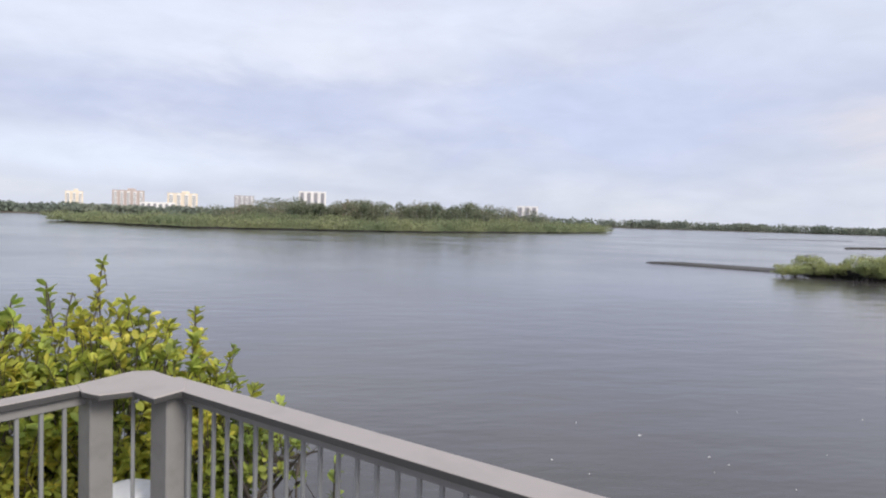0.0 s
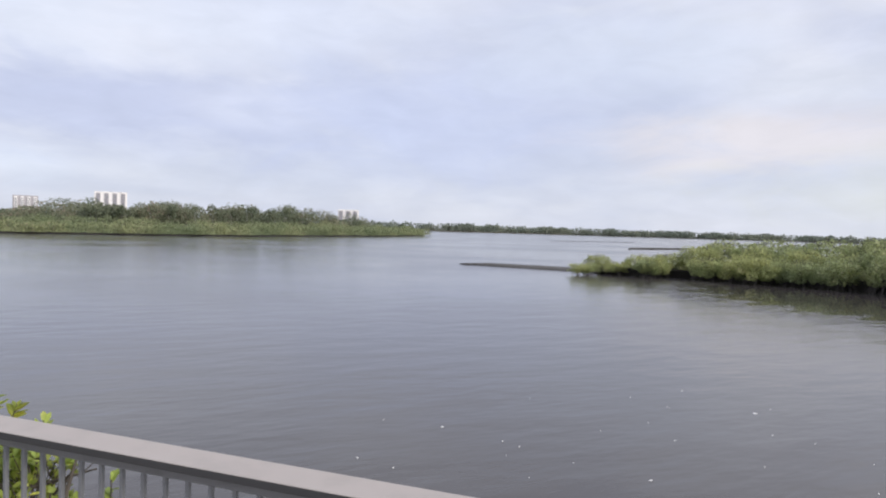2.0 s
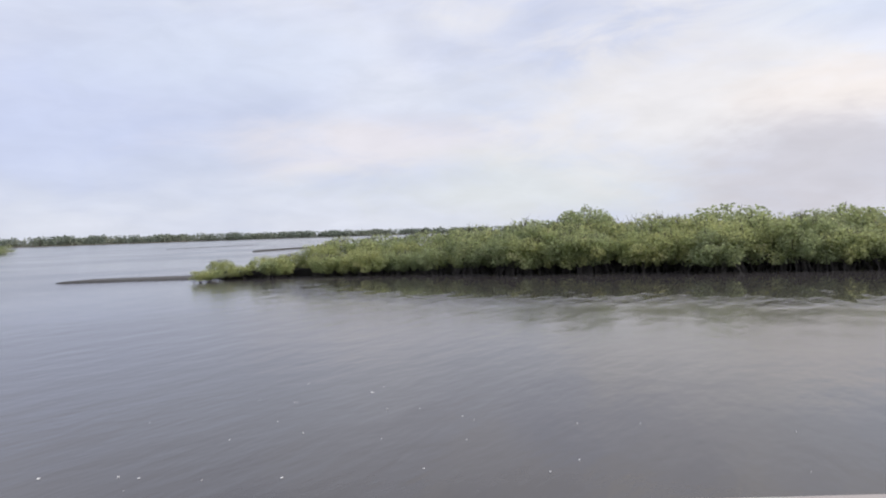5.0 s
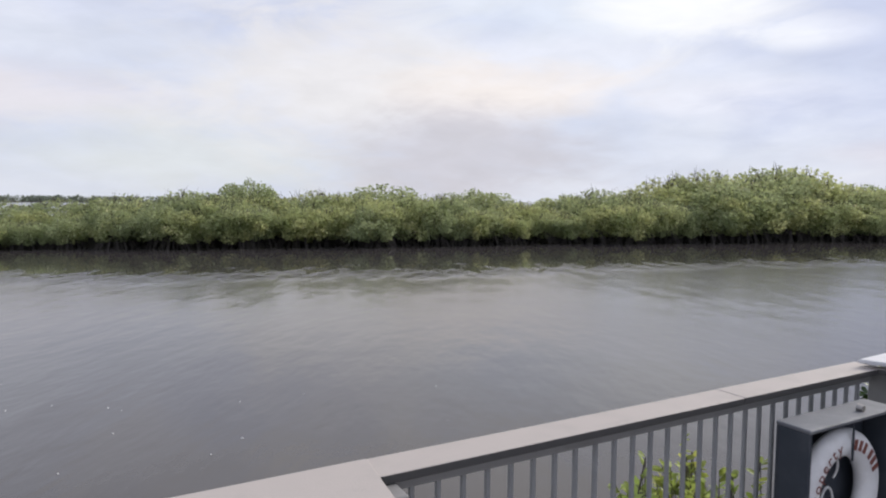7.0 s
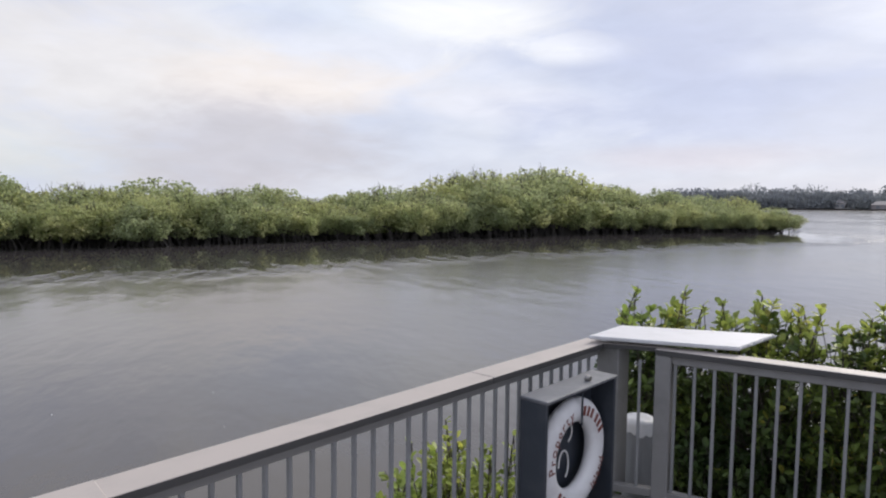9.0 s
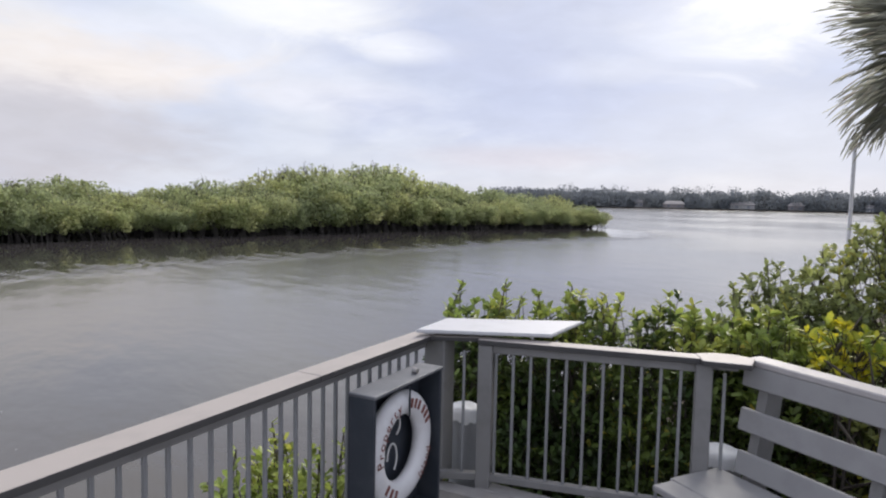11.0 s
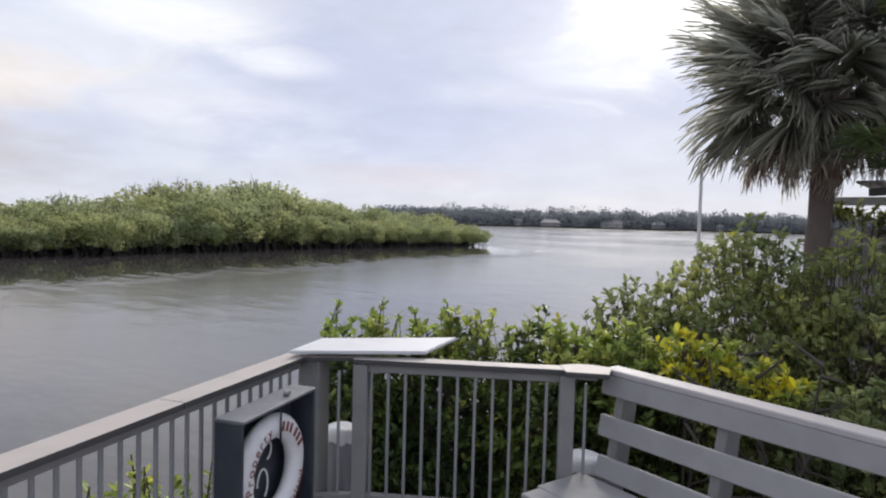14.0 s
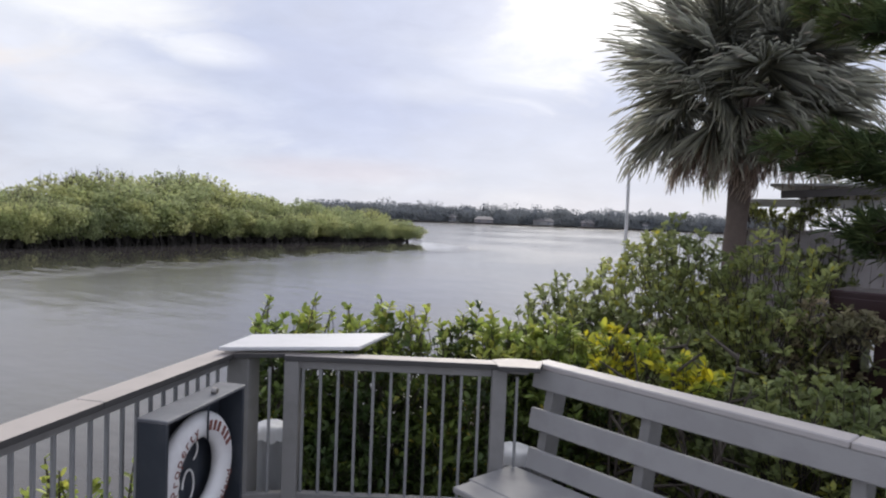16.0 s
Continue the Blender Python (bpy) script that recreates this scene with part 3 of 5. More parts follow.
def deck():
    poly = [Vector(p) for p in (A0, A1, (-2.344, 6.192), (0.516, 2.992), (0.919, 2.249), (2.469, -0.631), E2, D1, (0.6, -2.1), (-3.4, -1.6))]
    m, _ = along(E1, Q1)
    inv = m.inverted()
    loc = [(inv @ Vector((p.x, p.y, 0))) for p in poly]
    e = tagged(new("deck_floor"), "weathered grey plank deck over the water", "deck", kind="structure")
    e.matrix_basis = m
    w, gap = 0.14, 0.006
    xs = [p.x for p in loc]
    x = min(xs)
    while x < max(xs):
        cut = []
        for xx in (x + gap, x + w - gap):
            ys = []
            for a, b in zip(loc, loc[1:] + loc[:1]):
                if (a.x - xx) * (b.x - xx) < 0:
                    ys.append(a.y + (b.y - a.y) * (xx - a.x) / (b.x - a.x))
            if len(ys) >= 2:
                cut.append((min(ys), max(ys)))
        if len(cut) == 2:
            y0, y1 = max(c[0] for c in cut), min(c[1] for c in cut)
            if y1 - y0 > 0.1:
                part("plank", box((w - gap, y1 - y0, 0.035), pose(x + w / 2, (y0 + y1) / 2, -0.0175), 0.004), M_DECK, e)
        x += w
    for k in range(6):
        xx = min(xs) + (max(xs) - min(xs)) * (k + 0.5) / 6
        ys = []
        for a, b in zip(loc, loc[1:] + loc[:1]):
            if (a.x - xx) * (b.x - xx) < 0:
                ys.append(a.y + (b.y - a.y) * (xx - a.x) / (b.x - a.x))
        if len(ys) >= 2:
            part("joist", box((0.05, max(ys) - min(ys) - 0.1, 0.2), pose(xx, (min(ys) + max(ys)) / 2, -0.137)), M_DECK, e)


deck()


def pile(at, top, label, r=0.118, seed=1):
    """A wrapped pile with a loosely folded white cover over its head."""
    e = thing("dock_pile", label, "pile", (at[0], at[1], WATER - 0.6), group="deck piles")
    h = top - WATER + 0.6
    bm = bmesh.new()
    bmesh.ops.create_cone(bm, cap_ends=True, segments=28, radius1=r, radius2=r * 0.95, depth=h, matrix=pose(0, 0, h / 2))
    part("shaft", bm, M_PILE, e, "grey wrapped shaft", smooth=False)
    rng = random.Random(seed)
    bm = bmesh.new()
    n, rings = 40, []
    fold = [rng.uniform(-0.06, 0.06) for k in range(n)]
    hem = [rng.uniform(-0.022, 0.012) for k in range(n)]
    for f, z in ((1.07, -0.055), (1.05, -0.02), (1.03, 0.012), (0.96, 0.030), (0.70, 0.040), (0.35, 0.046)):
        ring = []
        for k in range(n):
            a = 2 * math.pi * k / n
            wob = 1 + fold[k] * (0.6 if f > 1 else 0.25) + 0.02 * math.sin(3 * a + seed)
            ring.append(bm.verts.new((r * f * wob * math.cos(a), r * f * wob * math.sin(a), h + z + (hem[k] if z < -0.05 else 0.006 * math.sin(2 * a + z * 90)))))
        rings.append(ring)
    for a, b in zip(rings, rings[1:]):
        for k in range(n):
            bm.faces.new((a[k], a[(k + 1) % n], b[(k + 1) % n], b[k]))
    bm.faces.new(rings[-1])
    part("cap", bm, M_PILECAP, e, "folded white plastic cover", smooth=True)


pile((2.449, -1.082), 0.40, "grey dock pile with white cap by the shelf corner")
pile((1.01, -2.14), 0.34, "grey dock pile with white cap behind the bench end", 0.13, 2)
pile((-2.63, 6.345), 0.29, "grey dock pile with white cap below the corner", 0.165, 3)


def shelf_board():
    """A board with skewed ends, laid over the corner on two cleats."""
    c = Vector((2.165, -1.165, RAIL + 0.014))
    e = thing("shelf_board", "white board laid flat on the railing corner", "shelf", c)
    bm = bmesh.new()
    pts = [(2.325, -0.555), (2.585, -0.985), (2.005, -1.835), (1.755, -1.285)]
    low = [bm.verts.new((x - c.x, y - c.y, 0.012)) for x, y in pts]
    high = [bm.verts.new((x - c.x, y - c.y, 0.036)) for x, y in pts]
    bm.faces.new(low)
    bm.faces.new(list(reversed(high)))
    for k in range(4):
        bm.faces.new((low[k], high[k], high[(k + 1) % 4], low[(k + 1) % 4]))
    bmesh.ops.recalc_face_normals(bm, faces=bm.faces)
    bmesh.ops.bevel(bm, geom=list(bm.edges), offset=0.006, segments=2, affect="EDGES")
    part("board", bm, M_SHELF, e)
    for x, y in ((0.16, 0.16), (-0.20, -0.30)):
        part("cleat", box((0.05, 0.30, 0.022), pose(x, y, 0.001, 0, 0, 28), 0.003), M_RAIL, e)


shelf_board()


def torus(bm, R, r, m, seg=56, ring=16, squash=1.0):
    rows = []
    for i in range(seg):
        a = 2 * math.pi * i / seg
        row = []
        for j in range(ring):
            b = 2 * math.pi * j / ring
            d = R + r * math.cos(b)
            row.append(bm.verts.new(m @ Vector((d * math.cos(a), r * squash * math.sin(b), d * math.sin(a)))))
        rows.append(row)
    for i in range(seg):
        for j in range(ring):
            bm.faces.new((rows[i][j], rows[(i + 1) % seg][j], rows[(i + 1) % seg][(j + 1) % ring], rows[i][(j + 1) % ring]))


def tube(points, r, closed=False, sides=8):
    """A round bar along points, as a bmesh."""
    bm = bmesh.new()
    pts = [Vector(p) for p in points]
    n = len(pts)
    rows = []
    for k, p in enumerate(pts):
        a, b = pts[(k - 1) % n if closed else max(k - 1, 0)], pts[(k + 1) % n if closed else min(k + 1, n - 1)]
        d = (b - a).normalized()
        s = d.orthogonal().normalized() if k == 0 else (s - d * s.dot(d)).normalized()
        t = d.cross(s)
        rows.append([bm.verts.new(p + (s * math.cos(2 * math.pi * j / sides) + t * math.sin(2 * math.pi * j / sides)) * r) for j in range(sides)])
    for k in range(n if closed else n - 1):
        for j in range(sides):
            bm.faces.new((rows[k][j], rows[k][(j + 1) % sides], rows[(k + 1) % n][(j + 1) % sides], rows[(k + 1) % n][j]))
    if not closed:
        bm.faces.new(list(reversed(rows[0])))
        bm.faces.new(rows[-1])
    bmesh.ops.recalc_face_normals(bm, faces=bm.faces)
    return bm


def word_on_arc(text, radius, start, size, sign=1, y=0.0):
    """A word in the built-in font, letter by letter round a circle; start and direction in degrees from +x."""
    bm = bmesh.new()
    ang = start
    for ch in text:
        cu = bpy.data.curves.new("letter", "FONT")
        cu.body, cu.size, cu.extrude, cu.align_x = ch, size, 0.0006, "CENTER"
        tmp = bpy.data.objects.new("letter", cu)
        scene.collection.objects.link(tmp)
        bpy.context.view_layer.update()
        me = bpy.data.meshes.new_from_object(tmp.evaluated_get(bpy.context.evaluated_depsgraph_get()))
        wide = max((v.co.x for v in me.vertices), default=0.02) - min((v.co.x for v in me.vertices), default=0)
        step = math.degrees((wide + size * 0.16) / radius)
        ang += sign * step / 2
        a = radians(ang)
        turn = math.degrees(a) - 90 if sign < 0 else math.degrees(a) + 90
        m = Matrix.Translation((radius * math.cos(a), y, radius * math.sin(a))) @ Matrix.Rotation(-radians(turn), 4, "Y") @ Matrix.Rotation(radians(90), 4, "X")
        me.transform(m)
        bm.from_mesh(me)
        ang += sign * step / 2
        bpy.data.objects.remove(tmp)
        bpy.data.meshes.remove(me)
        bpy.data.curves.remove(cu)
    return bm


def life_ring_box():
    """An open-fronted box against the railing and the ring that hangs in it."""
    u = Vector((E1[0] - Q1[0], E1[1] - Q1[1], 0)).normalized()
    n = Vector((u.y, -u.x, 0))
    top, high, wide, deep = 0.925, 0.86, 0.75, 0.17
    c = Vector((E1[0], E1[1], 0)) + n * (0.128 + deep / 2 + 0.012) - u * 0.780
    # local x runs along the railing, local y out over the water
    ang = math.degrees(math.atan2(u.y, u.x))
    e = thing("life_ring_box", "dark slate open-fronted box fixed to the railing", "box", (c.x, c.y, top - high), ang)
    t = 0.022
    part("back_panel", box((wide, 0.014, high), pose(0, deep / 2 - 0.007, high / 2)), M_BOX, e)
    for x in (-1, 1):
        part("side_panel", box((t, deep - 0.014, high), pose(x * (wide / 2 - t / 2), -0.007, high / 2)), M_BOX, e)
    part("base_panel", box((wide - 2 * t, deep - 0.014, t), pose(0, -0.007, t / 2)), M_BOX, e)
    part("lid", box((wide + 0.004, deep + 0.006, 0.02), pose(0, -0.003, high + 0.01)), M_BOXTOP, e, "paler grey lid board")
    bm = bmesh.new()
    bmesh.ops.create_cone(bm, cap_ends=True, segments=12, radius1=0.02, radius2=0.016, depth=0.03, matrix=pose(0.14, -0.03, high + 0.035, 90))
    part("bolt", bm, M_BOLT, e, "small rusty bolt on the lid")
    r = thing("life_ring", "white life ring with red lettering in its box", "life ring", (c.x - u.x * 0.01, c.y - u.y * 0.01, top - high + 0.475), ang)
    R, rr, y0 = 0.262, 0.072, -0.015
    bm = bmesh.new()
    torus(bm, R, rr, Matrix.Translation((0, y0, 0)), squash=0.72)
    bmesh.ops.recalc_face_normals(bm, faces=bm.faces)
    part("ring_body", bm, M_RING, r, smooth=True)
    yf = y0 - rr * 0.72 - 0.0006
    part("lettering", word_on_arc("Property", R - 0.022, 188, 0.082, -1, yf), M_PRINT, r, "red printed word")
    part("lettering", word_on_arc("Island", R + 0.035, -56, 0.082, 1, yf), M_PRINT, r, "red printed word")
    bm = bmesh.new()
    for a in (78, 68, 58, 44, 34, 24):
        m = Matrix.Rotation(-radians(a), 4, "Y") @ Matrix.Translation((R, yf, 0))
        add_box(bm, (0.055, 0.0016, 0.026), m, 0)
    part("lettering", bm, M_PRINT, r, "red printed marks")
    bm = bmesh.new()
    for a in (222, 234, 246):
        m = Matrix.Rotation(-radians(a), 4, "Y") @ Matrix.Translation((R, yf, 0))
        add_box(bm, (0.055, 0.0016, 0.026), m, 0)
    part("lettering", bm, M_PRINT, r, "red printed marks")
    part("strap", box((0.014, 0.006, 0.19), pose(0.02, yf - 0.004, 0.275), 0.001), M_BOX, r, "dark hanging strap")
    for k, (x, z) in enumerate(((0.03, 0.10), (0.02, -0.09), (-0.14, -0.05))):
        pts = []
        for i in range(13):
            a = radians(-60 + 240 * i / 12)
            pts.append((x + 0.075 * math.cos(a) * (1 if k != 1 else 0.7), 0.045, z + 0.075 * math.sin(a) * (1.2 if k == 1 else 0.9)))
        part("grab_line", tube(pts, 0.006), M_ROPE, r, "white looped rope")


life_ring_box()


def bench():
    p, q = Vector((0.833, -2.066, 0)), Vector((-1.06, -1.812, 0))
    u = (q - p).normalized()
    ang = math.degrees(math.atan2(u.y, u.x))
    # local x along the bench, local y away from the deck's middle is negative
    e = thing("bench", "long grey slatted bench along the deck's edge", "bench", (p.x, p.y, 0), ang)
    L = 3.3
    side = -1 if Vector((-u.y, u.x, 0)).y < 0 else 1      # towards the deck

    def put(name, x0, x1, y, z, dy, dz, mat=M_BENCH, lean=0.0, label=""):
        part(name, box((x1 - x0, dy, dz), pose((x0 + x1) / 2, side * y, z, side * lean), 0.007), mat, e, label)

    for x0, x1 in ((0.0, 1.90), (1.904, L)):
        put("top_board", x0, x1, -0.055, RAIL - 0.019, 0.15, 0.038, M_BENCHTOP, label="pale worn top board")
    put("slat", 0.0, L, 0.004, 0.935, 0.038, 0.135, lean=6)
    put("slat", 0.025, L, 0.052, 0.672, 0.038, 0.140, lean=11)
    put("slat", 0.06, L, 0.105, 0.420, 0.038, 0.140, lean=11)
    for x in (0.112, 0.835, 1.94, 3.0):
        bm = bmesh.new()
        add_box(bm, (0.066, 0.15, 0.98), pose(x, side * -0.035, 0.495, side * 11), 0.005)
        part("upright", bm, M_RAIL, e)
    put("seat_board", -0.06, L, 0.335, 0.316, 0.41, 0.038, M_BENCH)
    put("seat_board", -0.03, L, 0.625, 0.316, 0.16, 0.038, M_BENCH)
    for x in (0.15, 1.62, 3.1):
        put("leg", x - 0.045, x + 0.045, 0.58, 0.148, 0.09, 0.296, M_RAIL)


bench()


# ---- plants close to the deck ----


def bush(name, lobes, rosettes, size, mat, label, seed, base, sprigs=(), per=8, width=0.52, group="shrubs round the deck", shell=0.6, lit_tops=None, stems=5):
    """A mangrove: stems from a few feet in the water, twigs and rosettes of leathery leaves."""
    rng = np.random.default_rng(seed)
    e = tagged(new(name), label, "shrub", group=group)
    e.location = base
    b = np.array(base)
    lobes = [(np.array(c) - b, r) for c, r in lobes]
    tips, out = crown_points(rng, lobes, rosettes, shell)
    grown = len(sprigs) * 5
    keep = tips[:, 2] + b[2] > WATER + 0.15
    tips, out = tips[keep], out[keep]
    out = out * 0.7 + np.array([0, 0, 0.75]) + rng.normal(0, 0.25, out.shape)
    stems_a, stems_b = [], []
    if len(sprigs):
        sp = np.array(sprigs, float) - b
        foot = sp - np.array([0, 0, 0.42]) + rng.normal(0, 0.05, sp.shape)
        stems_a += list(foot)
        stems_b += list(sp)
        for f in (1.0, 0.8, 0.62, 0.45, 0.25):
            tips = np.concatenate([tips, foot + (sp - foot) * f])
            out = np.concatenate([out, np.array([[0, 0, 1.0]]) + rng.normal(0, 0.15, sp.shape)])
    n = len(tips)
    who = np.repeat(np.arange(n), per)
    d = out / np.linalg.norm(out, axis=1, keepdims=True)
    spread = rng.normal(0, 1, (len(who), 3))
    axis = d[who]
    spread -= axis * np.sum(spread * axis, 1, keepdims=True)
    spread /= np.linalg.norm(spread, axis=1, keepdims=True) + 1e-9
    lift = rng.uniform(0.15, 1.3, (len(who), 1))
    way = spread + axis * lift
    at = tips[who] - axis * rng.uniform(0, size * 0.9, (len(who), 1))
    big = size * rng.uniform(0.65, 1.15, len(who))
    # shoots carry fewer leaves than the crown
    full = (who < n - grown) | (rng.random(len(who)) < 0.6)
    who, way, at, big = who[full], way[full], at[full], big[full]
    if lit_tops:
        # shoots and a share of the high twigs: top light painted as brighter leaves
        lit_leaf = (who >= n - grown) | ((tips[who, 2] + b[2] > 0.82) & (rng.random(n)[who] < 0.7))
        ob = new("lit_foliage", array_mesh("lit_foliage", [leaves(at[lit_leaf], way[lit_leaf], big[lit_leaf] * 1.08, width, rng)], lit_tops))
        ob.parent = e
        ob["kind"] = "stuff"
        at, way, big = at[~lit_leaf], way[~lit_leaf], big[~lit_leaf]
    me = array_mesh("foliage", [leaves(at, way, big, width, rng)], mat)
    ob = new("foliage", me)
    ob.parent = e
    ob["kind"] = "stuff"
    # twigs
    back = tips - d * size * rng.uniform(1.5, 3.5, (n, 1)) - np.array([0, 0, 0.04])
    tw = prisms(back, tips, 0.0045, 0.003, 3)
    ob = new("twig_work", array_mesh("twig_work", [tw], M_BARK))
    ob.parent = e
    ob["kind"] = "stuff"
    # stems
    cs = [np.array(c) for c, _ in lobes]
    for c in cs:
        for k in range(stems):
            end = c + rng.normal(0, 0.2, 3) * np.array([1, 1, 0.5])
            foot = np.array([c[0] * 0.9 + rng.normal(0, 0.2), c[1] * 0.9 + rng.normal(0, 0.2), min(WATER - 0.1 - b[2], c[2] - 0.6)])
            mid = (foot + end) / 2 + rng.normal(0, 0.12, 3)
            stems_a += [foot, mid]
            stems_b += [mid, end]
            for j in range(5):
                q = mid + (end - mid) * rng.random()
                stems_a.append(q)
                stems_b.append(q + rng.normal(0, 0.16, 3) + np.array([0, 0, 0.08]))
    thick = np.linspace(0.014, 0.018, len(stems_a))
    thick[:len(sprigs)] = 0.006
    st = prisms(stems_a, stems_b, thick, np.minimum(thick, 0.007) * 0.8, 5)
    ob = new("branch_work", array_mesh("branch_work", [st], M_BARK))
    ob.parent = e
    ob["kind"] = "stuff"
    return e


bush("mangrove_bush", [((-2.95, 7.2, 0.25), (0.85, 0.65, 1.05)), ((-2.3, 7.1, 0.2), (0.5, 0.45, 0.72)), ((-3.75, 6.9, 0.30), (0.8, 0.7, 1.0)),
                       ((-4.3, 6.1, 0.1), (0.8, 0.6, 0.9)), ((-2.9, 6.7, -0.3), (0.8, 0.4, 0.6))],
     3800, 0.092, M_LEAF_A, "yellow-green mangrove bush growing up outside the railing corner", 3, (-3, 6.9, WATER),
     sprigs=((-3.05, 7.3, 1.63), (-3.39, 7.2, 1.49), (-3.235, 7.25, 1.41), (-2.88, 7.34, 1.27), (-2.43, 7.42, 1.29), (-2.14, 7.46, 0.97), (-3.58, 7.13, 1.36)))
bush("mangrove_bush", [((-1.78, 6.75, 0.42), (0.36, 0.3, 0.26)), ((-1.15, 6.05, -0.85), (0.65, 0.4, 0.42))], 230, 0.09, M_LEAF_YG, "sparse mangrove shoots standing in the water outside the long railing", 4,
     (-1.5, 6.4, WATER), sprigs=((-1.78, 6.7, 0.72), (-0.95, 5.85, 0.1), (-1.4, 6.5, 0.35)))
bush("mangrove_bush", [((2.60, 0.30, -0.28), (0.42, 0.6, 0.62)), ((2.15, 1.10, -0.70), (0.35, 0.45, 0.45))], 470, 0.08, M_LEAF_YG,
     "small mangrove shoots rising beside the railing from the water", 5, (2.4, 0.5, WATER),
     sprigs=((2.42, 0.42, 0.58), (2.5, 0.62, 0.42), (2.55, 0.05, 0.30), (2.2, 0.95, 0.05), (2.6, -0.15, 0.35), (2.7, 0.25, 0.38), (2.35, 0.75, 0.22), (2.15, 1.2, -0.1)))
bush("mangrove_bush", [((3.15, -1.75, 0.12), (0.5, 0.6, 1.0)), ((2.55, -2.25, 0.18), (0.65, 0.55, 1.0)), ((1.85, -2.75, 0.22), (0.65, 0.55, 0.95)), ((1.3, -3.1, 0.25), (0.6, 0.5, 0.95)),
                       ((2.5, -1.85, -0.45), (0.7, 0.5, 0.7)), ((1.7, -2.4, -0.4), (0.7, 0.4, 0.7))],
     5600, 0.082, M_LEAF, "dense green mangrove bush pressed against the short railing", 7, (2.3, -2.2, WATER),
     sprigs=((3.18, -1.55, 1.28), (2.95, -1.85, 1.28), (2.75, -2.05, 1.2), (2.3, -2.35, 1.2), (1.9, -2.6, 1.18), (1.45, -2.9, 1.16), (2.05, -2.5, 1.1), (2.15, -2.42, 1.22), (2.5, -2.2, 1.14), (2.6, -2.3, 1.26), (1.7, -2.75, 1.2), (1.6, -2.85, 1.1), (2.85, -1.95, 1.16), (2.4, -2.5, 1.2), (1.3, -3.0, 1.2)), lit_tops=M_LEAF_YG)
bush("shrub", [((1.75, -4.3, 0.38), (0.8, 0.7, 1.05)), ((0.95, -4.7, 0.78), (0.9, 0.8, 1.22)), ((0.0, -4.6, 0.72), (0.9, 0.8, 1.2)), ((0.75, -3.5, 0.25), (0.9, 0.5, 0.85)), ((1.5, -3.4, 0.1), (0.6, 0.5, 0.8))],
     4300, 0.084, M_LEAF_F, "tall leafy shrub with some yellow leaves behind the bench", 11, (0.8, -4.2, -0.3),
     sprigs=((1.95, -4.2, 1.45), (1.6, -4.5, 1.6), (1.2, -4.8, 1.85), (0.75, -4.9, 1.95), (2.1, -3.9, 1.25)))
bush("shrub", [((-0.6, -3.3, 0.2), (0.9, 0.5, 0.85)), ((-1.5, -3.1, 0.15), (0.9, 0.5, 0.85)), ((-1.0, -4.0, 0.10), (1.0, 0.6, 0.75)), ((-2.3, -3.3, 0.2), (0.8, 0.6, 0.9))],
     3000, 0.082, M_LEAF_F, "leafy green shrub along the back of the bench", 13, (-1.0, -3.6, -0.3))

bush("shrub", [((0.62, -2.95, 1.04), (0.34, 0.24, 0.22)), ((0.05, -2.9, 0.92), (0.26, 0.2, 0.18))],
     95, 0.085, M_LEAF_Y, "branch of yellow-green leaves above the bench back", 15, (0.3, -3.0, -0.3))


# ---- palm, pine, shed and pole on the bank ----


def fan_frond(name, seed, mat, droop):
    rng = np.random.default_rng(seed)
    n = 92
    hub = np.array([0.78, 0, -0.05])
    ang = np.linspace(-2.35, 2.35, n) + rng.normal(0, 0.03, n)
    way = np.stack([np.cos(ang), np.sin(ang), -droop - 0.25 * np.abs(np.sin(ang)) + rng.normal(0, 0.07, n)], 1)
    size = (0.56 + 0.26 * np.cos(ang * 0.6)) * rng.uniform(0.82, 1.06, n)
    sets = [leaves(np.repeat(hub[None], n, 0), way, size, 0.020, rng, BLADE)]
    # the drooping split ends
    tip = hub + way / np.linalg.norm(way, axis=1, keepdims=True) * size[:, None] * 0.9
    w2 = way + rng.normal(0, 0.12, way.shape) + np.array([0, 0, -0.12 - droop * 1.1])
    sets.append(leaves(tip, w2, size * 0.34, 0.032, rng, BLADE))
    sets.append(prisms([(0, 0, 0), (0.4, 0, 0.03)], [(0.4, 0, 0.03), hub], [0.016, 0.012], [0.012, 0.008], 4))
    return array_mesh(name, sets, mat)


